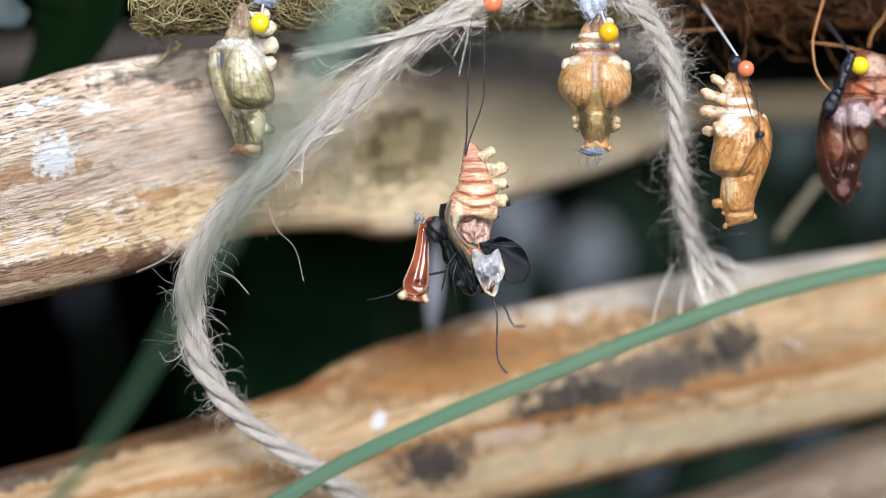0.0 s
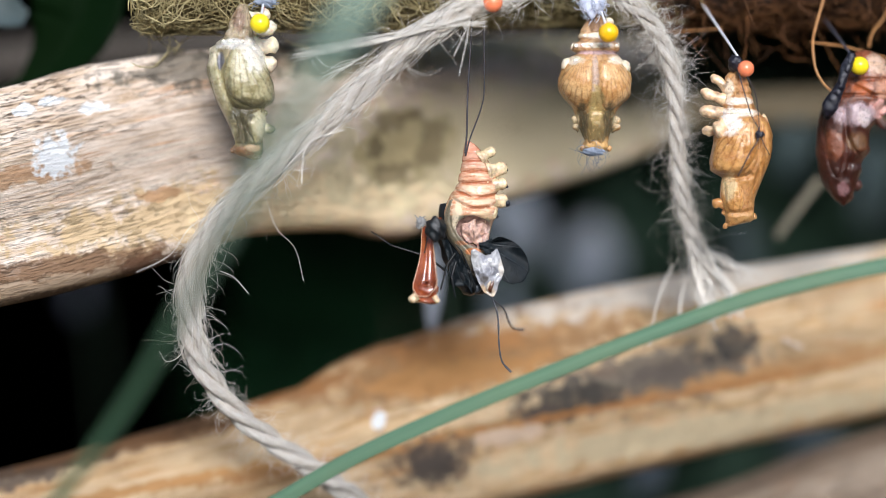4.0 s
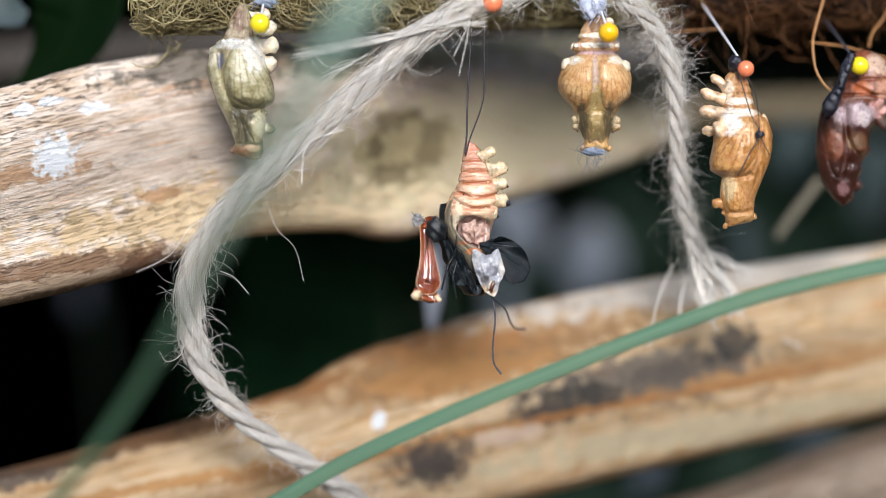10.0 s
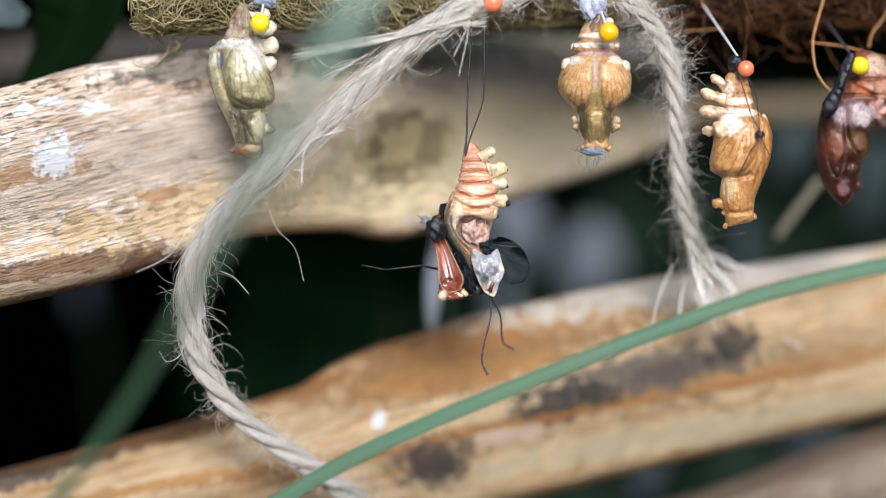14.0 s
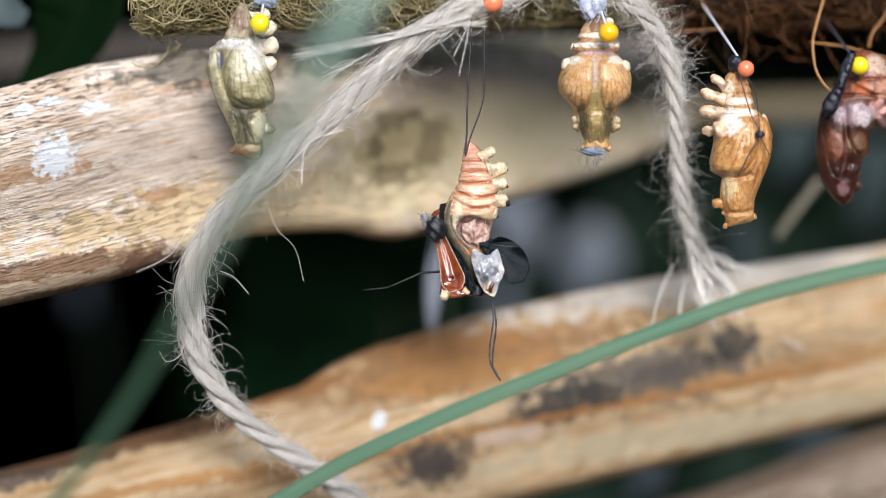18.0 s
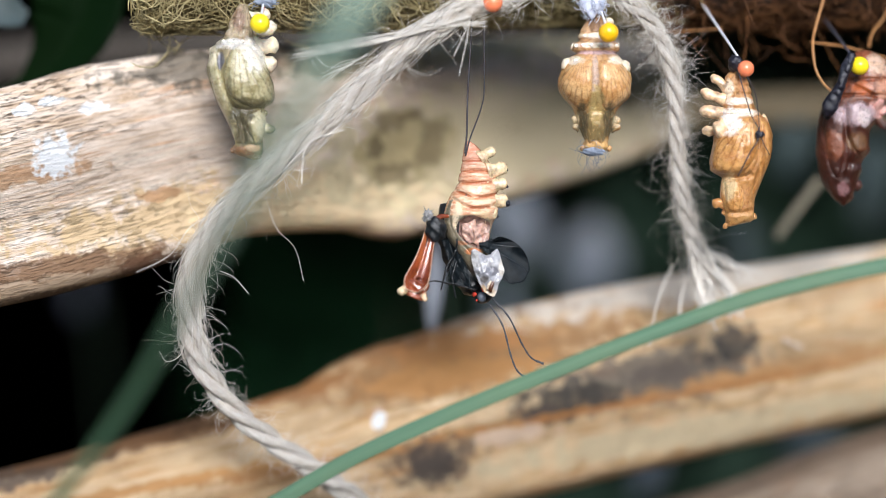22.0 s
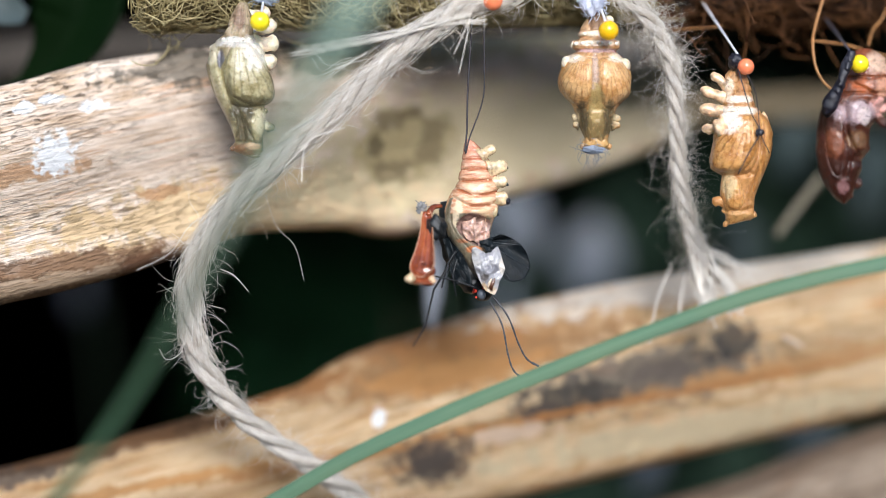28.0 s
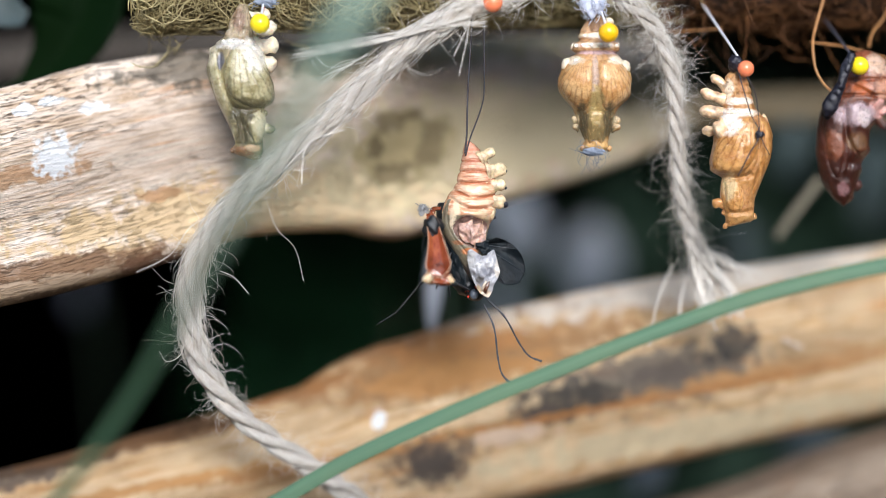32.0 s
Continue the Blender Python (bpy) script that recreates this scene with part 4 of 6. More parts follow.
def body_of(top, rows, plates, grooves, belts, seed, thick=0.8, split=0.34, size=1.0, rings=170, sides=150):
    """A hanging body. rows: millimetres below the top, reach to the left and to the right. plates: outline (across, below), height, pivot of its
    fan of ridges. grooves: line, width, depth. belts: millimetres below the top where the skin is drawn in.
    Gives the whole shape, each face's region (-1 above the split, 0 below, then the plates), the coordinates of each plate, and the rings."""
    r = np.array(rows, float) * size
    long = r[-1, 0]
    d = np.linspace(0, long, rings)
    lf, rt = (np.convolve(np.pad(np.interp(d, r[:, 0], r[:, i]), 2, "edge"), [0.1, 0.2, 0.4, 0.2, 0.1], "valid") for i in (1, 2))
    mid, half = (rt - lf) / 2, np.maximum((rt + lf) / 2, 0.2) * np.interp(d, [0, long * 0.02, long * 0.97, long], [0.6, 1, 1, 0.55])
    ph = np.arange(sides) / sides * 2 * np.pi
    ring = np.ones(rings)
    for b in belts:
        ring -= 0.085 * np.exp(-((d - b) / 0.28) ** 2)
    c, sn = np.cos(ph)[None], np.sin(ph)[None]
    x = mid[:, None] + (half * ring)[:, None] * np.sign(c) * np.abs(c) ** 0.9
    broad = np.convolve(np.pad(half, 9, "edge"), np.hanning(21)[1:-1] / np.hanning(21).sum(), "valid")
    y = (broad * ring * thick)[:, None] * sn
    z = d[:, None] + 0 * x
    front = np.clip(-sn, 0, 1) ** 0.6 * np.ones_like(x)
    lift = np.zeros_like(x)
    fans = []
    for pts, height, pivot in plates:
        e = reach_in(rounded(pts) * size, x, z)
        ang = np.arctan2(x - pivot[0] * size, z - pivot[1] * size)
        up = 1 - np.exp(-np.clip(e, 0, None) / 0.45)
        lift += up * height + up * 0.05 * np.abs(np.sin(12 * ang)) - 0.16 * np.exp(-(e / 0.22) ** 2)
        fans.append((e, ang))
    for pts, width, depth in grooves:
        lift -= depth * np.exp(-(off_line(rounded(pts, False) * size, x, z) / width) ** 2)
    q = np.stack([x, y, z], -1)
    lift += 0.1 * lumps(q, 2.2, seed) + 0.04 * lumps(q, 0.9, seed + 1)
    y = y - lift * front
    x = x + c * (lift - lift * front) * 0.6
    p = np.stack([x, y, -z], -1) + vec(top)
    whole = Shape().grid(p, vs=d / long)
    k = np.arange((rings - 1) * sides)
    i, j = k // sides, k % sides
    face = np.full(len(whole.f), -1)
    face[:len(k)][d[i] > split * long] = 0
    face[-1] = 0
    for n, (e, ang) in enumerate(fans):
        inside = (e[i, j] > 0) & (e[i + 1, (j + 1) % sides] > 0) & (front[i, j] > 0)
        face[:len(k)][inside] = n + 1
    fans = [np.stack([ang / 6.2832, d[:, None] / long + 0 * ang], -1).reshape(-1, 2) for e, ang in fans]
    return whole, face, fans, p, d


def pupa(top, rows, material, label, plates, plate_of, grooves, belts, knobs, lobes, knobs_of, seed, rows_of_beads=(), size=1.0):
    """A hanging pupa. knobs, lobes: root, tip, radius; beads: millimetres below the top, angles, radius."""
    t = thing("pupa", top, label, "pupa", "hanging pupae")
    whole, face, fans, p, d = body_of(top, rows, plates, grooves, belts, seed, size=size)
    sides = p.shape[1]
    part("abdomen", whole.pick(face == -1), material, t)
    part("wing_case", whole.pick(face == 0), material, t)
    for n, fan in enumerate(fans):
        part("wing_plate", whole.pick(face == n + 1, fan), plate_of, t)

    def at(a):
        return vec(top) + np.array([a[0], a[2] if len(a) > 2 else 0, -a[1]]) * size

    for n, (a, b, w) in enumerate(knobs):
        part("knob", knob(at(a), at(b), w * size, seed + n), knobs_of, t)
    for n, (a, b, w) in enumerate(lobes):
        part("lobe", knob(at(a), at(b), w * size, seed + n * 2), material, t)
    for below, angles, w in rows_of_beads:
        i = int(np.searchsorted(d, below))
        for n, a in enumerate(angles):
            j = int(((270 + a) % 360) / 360 * sides)
            part("bead", Shape().ball(p[i, j] + (p[i].mean(0) - p[i, j]) * 0.03, w * (1 + 0.2 * math.sin(n * 2.3 + seed)), (1.25, 0.8, 0.9), 7, 0.12, n), M_PEARL, t)
    return t


# olive pupa in profile
pupa((-42.68, 0, 1051.96), [(0.0, 0.80, 1.00), (1.4, 1.60, 1.60), (3.0, 2.40, 2.00), (5.0, 3.00, 2.40), (6.6, 3.80, 2.56), (7.6, 4.60, 3.08), (8.6, 6.12, 3.88), (10.2, 6.76, 4.68), (12.2, 7.20, 5.24), (13.8, 7.60, 5.64), (15.8, 7.20, 6.30),
      (18.2, 6.40, 6.98), (20.6, 5.40, 6.70), (21.3, 5.0, 6.1), (22.0, 4.7, 4.9), (23.0, 4.20, 4.92), (25.0, 3.20, 5.20), (27.0, 2.12, 5.0), (28.6, 1.60, 4.44), (30.0, 1.72, 4.58), (31.0, 2.12, 4.44), (32.0, 1.20, 4.21), (33.0, -1.40, 3.88)],
     M_OLIVE, "olive-green waxy pupa with pale knobs hung on a pin",
     [([(-3.0, 12.2), (-1.0, 8.8), (2.4, 9.4), (5.0, 13), (6.9, 18.4), (6.0, 21.2), (3.0, 22), (0.2, 21.2), (-2.6, 19), (-3.4, 15.6)], 1.1, (-0.5, 6.0)),
      ([(-7.3, 13), (-5.8, 10.4), (-4.8, 12.6), (-3.7, 17), (-2.0, 22), (-0.6, 27), (-1.6, 29), (-3.0, 25), (-5.4, 20)], 0.5, (-5.4, -12.0)),
      ([(1.4, 23.2), (3.6, 22.6), (5.0, 25), (4.6, 28), (3.4, 30), (2.0, 28), (1.0, 25.6)], 0.7, (1.6, 18.0))], M_WING_OLIVE,
     [([(-4.2, 10.6), (-4.2, 13.5), (-3.6, 17), (-2.4, 20.5), (-0.4, 23.5), (0.4, 27), (0.8, 30)], 0.55, 0.7), ([(-1.6, 22), (1.4, 22.6), (4.6, 22)], 0.5, 0.6), ([(-1.4, 0.8), (-2.2, 6.5)], 0.3, 0.25), ([(0.2, 0.8), (0.0, 6.5)], 0.3, 0.25), ([(-1.6, 29.6), (1.4, 29.8), (4.2, 30)], 0.4, 0.5)],
     (3.2, 5.2, 7.0, 8.6),
     [((2.4, 3.4), (5.9, 1.7), 1.3), ((2.4, 5.6), (7.4, 4.7), 1.4), ((2.6, 8.8), (7.8, 8.8), 1.6), ((3.0, 12.4), (7.4, 12.6), 1.6), ((-5.2, 10.8), (-6.6, 9.2), 1.0)],
     [((3.6, 26.2), (7.0, 26.6), 1.0), ((3.6, 23.6), (5.4, 22.9), 0.6), ((-0.6, 30.6), (-2.5, 31.2), 0.6), ((2.6, 31), (3.9, 33.2), 0.6)], M_BEAD, 0.3,
     rows_of_beads=[(8.0, (-38, -14, 16, 38), 0.36), (9.6, (18, 42), 0.42)])
# amber pupa seen from its back
pupa((32.24, 2, 1049.9), [(0.0, 1.00, 1.4), (1.2, 1.60, 2.2), (2.4, 2.40, 3.0), (4.0, 3.40, 4.00), (5.0, 3.56, 4.36), (5.4, 3.16, 4.04), (6.2, 4.60, 5.20), (7.5, 4.72, 5.48), (8.2, 3.96, 4.76), (8.6, 4.36, 5.08), (9.2, 5.64, 5.60), (10.4, 6.68, 6.60), (12.0, 7.20, 7.60),
      (13.6, 7.72, 8.00), (15.2, 7.80, 7.92), (16.8, 7.32, 7.88), (18.0, 6.40, 7.20), (19.2, 5.20, 5.80), (20.4, 4.40, 4.80), (21.6, 4.12, 4.40), (24.0, 3.40, 3.88), (25.6, 2.80, 3.40), (27.2, 2.12, 3.00), (28.4, 2.40, 3.20), (29.1, 2.76, 3.64)],
     M_AMBER, "amber-brown pupa with ribbed wing cases hung on a pin",
     [([(-0.5, 10), (-3.4, 9.8), (-5.8, 11.4), (-7.4, 14.4), (-6.6, 17.2), (-4.6, 19.4), (-2.0, 20.4), (-0.7, 16)], 0.9, (-2.4, 8.4)),
      ([(0.5, 10), (3.6, 9.8), (6.2, 11.4), (7.7, 14.6), (7.2, 17.4), (5.0, 19.6), (2.2, 20.4), (0.7, 16)], 0.9, (2.6, 8.4)),
      ([(-1.9, 21.2), (0, 20.6), (2.1, 21.2), (2.3, 24.6), (1.6, 27.4), (0.2, 26.8), (-1.2, 27.4), (-2.0, 24.6)], 0.5, (0.0, 10.0))], M_WING_AMBER,
     [([(-3.2, 21), (-2.8, 24), (-2.2, 26.6)], 0.5, 0.6), ([(3.4, 21), (3.2, 24), (2.6, 26.6)], 0.5, 0.6), ([(0, 9.4), (0, 20)], 0.35, 0.3), ([(-0.8, 0.6), (-1.0, 3.6)], 0.35, 0.35), ([(0.9, 0.6), (1.2, 3.6)], 0.35, 0.35)],
     (3.9, 5.4, 8.2),
     [((-4.6, 11.2, -1.5), (-7.0, 10.4, -2), 1.35), ((4.8, 11.4, -1.5), (7.5, 11, -2), 1.35), ((2.4, 2.4, 2), (3.8, 0.6, 2), 1.0), ((-4.2, 6.9), (-5.0, 6.7), 0.8), ((4.6, 6.9), (5.4, 6.9), 0.8)],
     [((-3.0, 22), (-4.8, 22.5), 0.8), ((-3.2, 24), (-4.6, 23.7), 0.7), ((3.4, 22), (5.6, 22.8), 0.8), ((3.6, 24), (5.6, 23.9), 0.8), ((-1.6, 27.6), (-2.9, 28.8), 0.6), ((2.2, 27.6), (3.5, 29.0), 0.65), ((-0.6, 27.6), (-0.9, 28.2), 0.9), ((1.0, 27.6), (1.4, 28.2), 0.9)], M_BEAD, 1.1,
     rows_of_beads=[(4.6, (-38, -14, 8, 34), 0.36), (6.6, (-58, -34, -10, 8, 34, 58), 0.46), (9.9, (-38, 36), 0.4)])
# tan pupa in profile, turned the other way
pupa((61.92, 0, 1038.2), [(0.0, 0.7, 0.88), (1.6, 2.00, 2.35), (3.2, 2.20, 3.13), (4.8, 2.32, 3.56), (6.0, 2.16, 3.80), (7.6, 2.48, 4.12), (9.2, 2.88, 5.20), (10.0, 3.28, 6.20), (11.6, 3.60, 7.33), (14.0, 4.40, 8.12), (16.4, 4.64, 8.08), (18.8, 5.00, 7.68),
      (20.6, 5.32, 7.12), (21.7, 5.12, 6.67), (22.5, 3.60, 6.33), (23.4, 2.80, 5.96), (25.2, 3.00, 5.22), (27.2, 3.08, 4.35), (30.0, 2.40, 4.08), (31.6, 1.92, 4.20), (32.6, 2.00, 3.20), (33.4, 2.20, -0.20)],
     M_TAN, "tan-orange pupa with pale knobs tied by black thread",
     [([(-3.4, 13.6), (-0.4, 10.6), (3.4, 10.2), (4.4, 13), (4.4, 16.4), (3.2, 19.8), (0.4, 22.4), (-3.4, 22.3), (-5.1, 20.6), (-4.6, 16.6)], 1.1, (3.0, 8.4)),
      ([(4.9, 10.6), (6.6, 11.6), (7.9, 14.6), (7.4, 18.6), (6.0, 22.6), (4.4, 26.4), (3.6, 26), (4.6, 21.4), (5.0, 16)], 0.5, (6.0, -14.0)),
      ([(-2.4, 24), (0, 23.4), (1.4, 26), (1.4, 29.4), (-0.4, 30.4), (-2.0, 29)], 0.6, (0.0, 18.0))], M_WING_TAN,
     [([(4.7, 10.4), (4.8, 15), (4.2, 20), (2.4, 23)], 0.35, 0.5), ([(-3, 22.9), (0.4, 23.1), (3, 22.6)], 0.5, 0.7), ([(-1.8, 30.6), (1, 30.6), (3.6, 30)], 0.4, 0.5), ([(0.6, 1), (1.0, 5)], 0.3, 0.3), ([(5.8, 13), (5.6, 19), (3.6, 26)], 0.25, 0.25)],
     (3.6, 5.4, 8.3, 9.8),
     [((-1.2, 4.4), (-4.9, 1.3), 1.05), ((-1.2, 7), (-7.2, 4.6), 1.1), ((-1.4, 9.6), (-7.4, 8.6), 1.25), ((-2, 13), (-6.9, 13), 1.1), ((-2.4, 12.6, -3), (-4.6, 13.6, -3.4), 1.7), ((5.4, 11.4), (7.0, 10.7), 1.4)],
     [((-1.6, 28.6), (-4.8, 28.4), 1.05), ((-2.0, 30.4), (-2.4, 31), 0.7), ((-0.4, 32), (-2.4, 33.8), 0.6), ((3.0, 31.6), (4.7, 31.2), 0.75)], M_KNOB, 2.0,
     rows_of_beads=[(7.0, (-30, -8, 16, 38), 0.28), (9.2, (-24, -2, 20), 0.36)])
# brown, spoiled pupa
pupa((91.13, 12, 1043.0), [(0.0, 1.80, 2.40), (2.0, 3.40, 4.80), (5.2, 4.60, 6.00), (8.4, 6.20, 6.20), (11.0, 8.0, 5.2), (12.6, 8.8, 3.7), (14.8, 9.44, 3.20), (17.0, 9.80, 1.3), (19.6, 9.95, 1.2), (21.2, 10.00, 1.60), (22.6, 9.9, 0.7), (23.8, 9.7, -0.4), (25.2, 9.52, -0.08), (27.6, 8.80, -1.14), (29.2, 7.92, -1.60), (31.2, 6.40, -2.32), (32.8, 4.60, -3.40)],
     M_ROT, "dark red-brown spoiled pupa with whitish mould",
     [([(-4.4, 12), (-1, 10.8), (2.4, 13), (1.6, 16.6), (0.8, 21), (-1.6, 22), (-3.8, 18)], 0.9, (-1, 8)), ([(-9, 15), (-6.4, 12.6), (-4.6, 16), (-4.6, 22), (-5.6, 27), (-7.6, 24)], 0.5, (-6, -4))], M_ROT,
     [([(-4.2, 12), (-4.2, 17), (-3.2, 22), (-4, 27)], 0.5, 0.7), ([(-2.4, 7.6), (1.4, 9.6), (5, 11)], 0.4, 0.6), ([(-2, 23), (1, 22.4)], 0.4, 0.5)],
     (3.0, 6.4, 9.8),
     [((2.6, 13.6), (5.0, 16.6), 0.9), ((3.4, 12), (4.8, 13.2), 1.3)],
     [((-2.4, 28), (-0.2, 28.8), 1.1), ((-3.4, 30.4), (-2.2, 31.6), 0.8), ((-0.6, 20.6), (1.2, 21.6), 1.0)], M_ROT, 3.0, size=1.0225)

pin((-38.37, -7, 1047.25), (-37.76, 8, 1058.59), M_PIN_Y, "yellow round-headed pin through the silk")
pin((10.44, -6, 1051.73), (12.96, 10, 1061.25), M_PIN_O, "coral round-headed pin holding a dark thread")
pin((34.7, -7, 1045.36), (32.4, 8, 1056.15), M_PIN_A, "amber-yellow round-headed pin through the silk")
pin((63.84, -4, 1037.99), (54.63, 30, 1060.33), M_PIN_O, "coral round-headed pin with a pale steel shaft", 1.75)
pin((89.1, 4, 1039.17), (80.85, 50, 1063.79), M_PIN_Y, "yellow round-headed pin with a dark shaft", 2.0, M_DULL)


# ---- the hatching butterfly ----

def crumple(corners, n, depth, seed, thick=0.12, freq=3.0):
    """A crumpled sheet between four corners: top left, top right, bottom left, bottom right."""
    a, b, c, d = (vec(p) for p in corners)
    u, v = np.meshgrid(np.linspace(0, 1, n), np.linspace(0, 1, n))
    p = (a * ((1 - u) * (1 - v))[..., None] + b * (u * (1 - v))[..., None] + c * ((1 - u) * v)[..., None] + d * (u * v)[..., None])
    w = sum(np.sin(freq * k * u * 2 + seed * k + 2 * np.sin(freq * v * k + seed)) * np.cos(freq * k * v * 1.7 - seed) / k for k in (1, 2, 3))
    p[..., 1] += w * depth
    edge = 0.05 * np.sin(7 * v + seed) + 0.012 * np.sin(31 * v)
    p[..., 0] += edge * (np.abs(u - 0.5) * 2) ** 4 * np.linalg.norm(b - a)
    p[..., 2] += 0.06 * np.sin(6 * u + seed) * (np.abs(v - 0.5) * 2) ** 4 * np.linalg.norm(c - a)
    q = p[:, ::-1] + (0, thick, 0)
    return Shape().grid(np.concatenate([p, q], 1), us=np.linspace(0, 2, 2 * n + 1))


def domed(edge, mid, y, bulge, seed, thick=0.12, n=110, m=26):
    """A domed, wrinkled sheet inside an outline (across, up), bulging towards the eye."""
    e = np.array([*edge, edge[0]], float)
    at = np.concatenate([[0], np.cumsum(np.linalg.norm(np.diff(e, axis=0), axis=1))])
    k = np.linspace(0, at[-1], n, endpoint=False)
    o = np.stack([np.interp(k, at, e[:, 0]), np.interp(k, at, e[:, 1])], -1)
    o = sum(np.roll(o, a, 0) * w for a, w in ((-1, 0.25), (0, 0.5), (1, 0.25)))
    f = np.linspace(0.02, 1, m)[:, None]
    x = mid[0] + (o[None, :, 0] - mid[0]) * f
    z = mid[1] + (o[None, :, 1] - mid[1]) * f
    p = np.stack([x, y - bulge * (1 - f ** 2.2) + 0 * x, z], -1)
    p[..., 1] += 0.32 * lumps(p, 2.6, seed) + 0.14 * lumps(p, 1.1, seed + 1) - 0.25 * f ** 8
    back = p[::-1] + (0, thick, 0)
    return Shape().grid(np.concatenate([p, back], 0))


def empty_case():
    t = thing("pupal_case", TOP, "split orange pupal case hanging by dark threads", "pupal case")
    rows = [(0.0, 0.5, 0.7), (2.4, 1.06, 3.19), (4.5, 1.33, 4.62), (7.2, 1.86, 6.00), (9.8, 2.50, 6.64), (11.4, 3.72, 6.58), (13.0, 4.51, 6.64), (15.1, 5.04, 6.43), (17.8, 5.15, 5.15), (20.4, 4.41, 4.62), (23.1, 2.81, 4.62),
            (25.2, 1.33, 4.62), (28.4, -0.80, 5.84), (30.4, -2.2, 5.6)]
    hollow = ([(-2.12, 16.99), (0.27, 15.77), (3.45, 16.46), (4.78, 17.79), (4.51, 19.91), (4.83, 21.51), (2.92, 22.83), (0.27, 22.04), (-1.59, 20.44), (-2.66, 18.59)], -2.6, (1, 10))
    wall = ([(-3.88, 12.48), (-4.83, 15.13), (-4.94, 17.79), (-4.19, 20.44), (-2.60, 23.10), (-1.12, 25.22), (1.01, 28.14), (1.96, 26.82), (0.37, 23.63), (-1.59, 21.51), (-3.03, 19.38), (-3.77, 17.26), (-3.66, 14.60), (-3.24, 12.48)], 0.1, (0, -30))
    creases = [([(-1.33, 2.92), (0.80, 2.50), (2.92, 2.66)], 0.2, 0.25), ([(-1.22, 4.51), (1.33, 3.98), (4.25, 4.51)], 0.25, 0.4), ([(-1.59, 6.64), (1.33, 6.37), (5.04, 6.64)], 0.35, 0.65), ([(-2.12, 8.87), (1.33, 9.03), (6.64, 8.50)], 0.4, 0.85),
               ([(-2.50, 10.62), (0.80, 11.95), (3.98, 11.95), (7.17, 10.89)], 0.4, 1.0), ([(-3.19, 12.48), (0.27, 14.34), (3.45, 14.34), (6.90, 13.43)], 0.4, 1.0), ([(-1.4, 5.6), (1.2, 5.2), (3.4, 5.4)], 0.15, 0.18), ([(-1.8, 7.9), (1, 7.7), (3.6, 7.8)], 0.15, 0.2),
               ([(0.0, 13.0), (2.4, 13.2), (4.4, 12.8)], 0.15, 0.18)]
    whole, face, fans, p, d = body_of(TOP, rows, [hollow, wall], creases, (), 7.0, 0.9, 0.52)
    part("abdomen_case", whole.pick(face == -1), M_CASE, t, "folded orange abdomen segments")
    part("lower_case", whole.pick(face == 0), M_CASEWALL, t, "grey-olive lower wall with a cream rim")
    part("hollow", whole.pick(face == 1, fans[0]), M_HOLLOW, t, "grey-pink hollow of the opened case")
    part("side_wall", whole.pick(face == 2, fans[1]), M_CASEWALL, t, "olive-brown outer wall")

    def at(a, y):
        return vec(TOP) + (a[0], y, -a[1])

    for k, (a, b, r) in enumerate([((2.6, 3.9), (5.7, 1.7), 1.1), ((4.2, 6.5), (8.4, 5.4), 1.4), ((4.2, 9.7), (8.4, 9.0), 1.3), ((4.0, 13.1), (8.5, 12.5), 1.4), ((3.6, 15.3), (6.3, 15.3), 1.4)]):
        kn = part("knob", knob(at(a, -1.6), at(b, -1.6), r, k * 1.7, 1.3), M_CASEKNOB, t)
        if k:
            part("tip", Shape().ball(at(b, -1.9) + (-0.1, 0, -0.75), r * (0.28, 0.22, 0.25, 0.5, 0.3)[k], (0.8, 0.9, 1), 8, 0.15, k), M_GLUE, kn, "dark shrivelled tip")
    for k, (a, b, c, e) in enumerate([((-1.6, 18.0), (1.6, 16.4), (-0.6, 21.4), (1.2, 21.6)), ((1.3, 17.4), (4.4, 17.2), (1.2, 21.6), (3.5, 22.2)), ((2.2, 19.8), (4.6, 19.4), (2.1, 22.8), (4.0, 22.6))]):
        part("membrane", crumple([at(a, -2.8), at(b, -2.4), at(c, -3.4), at(e, -2.8)], 18, 0.75, k * 2.1 + 1, 0.12, 1.3), M_MEMBRANE, t, "torn wet pink membrane")
    edge = [(5.92, 999.7), (6.7, 1000.1), (7.9, 999.3), (9.1, 998.6), (10.4, 999.4), (11.5, 1000.2), (12.0, 998.9), (12.4, 997.4), (13.0, 995.4), (12.5, 993.9), (11.7, 992.6), (11.5, 991.2), (10.7, 989.8), (9.8, 990.2), (8.7, 990.9), (7.6, 992.8), (6.6, 995.3), (6.0, 997.6)]
    part("silver_patch", domed(edge, (9.2, 995.6), -3.6, 1.3, 5.0), M_SILVER, t, "shiny grey translucent membrane drawn out to a tan tip")
    # no opening is cut: a raised dark piece paints the hollow's shade
    s = Shape().tube(curve_through([(10.75, -4.6, 993.4), (10.35, -4.75, 992.5), (10.0, -4.7, 991.6), (10.15, -4.4, 990.9)], 20), [0.12, 0.42, 0.5, 0.2], 12, 0.45)
    part("beak_dark_spot", s, M_HOLESPOT, t, "dark brown raised spot standing in for the tip's hollow")
    s = Shape().tube(curve_through([(10.1, -4.8, 993.3), (9.6, -5.0, 992.4), (9.4, -4.9, 991.5)], 16), [0.12, 0.3, 0.12], 10, 0.6)
    part("beak_fold", s, M_BEAK, t, "pale curled fold beside the hollow")
    return t


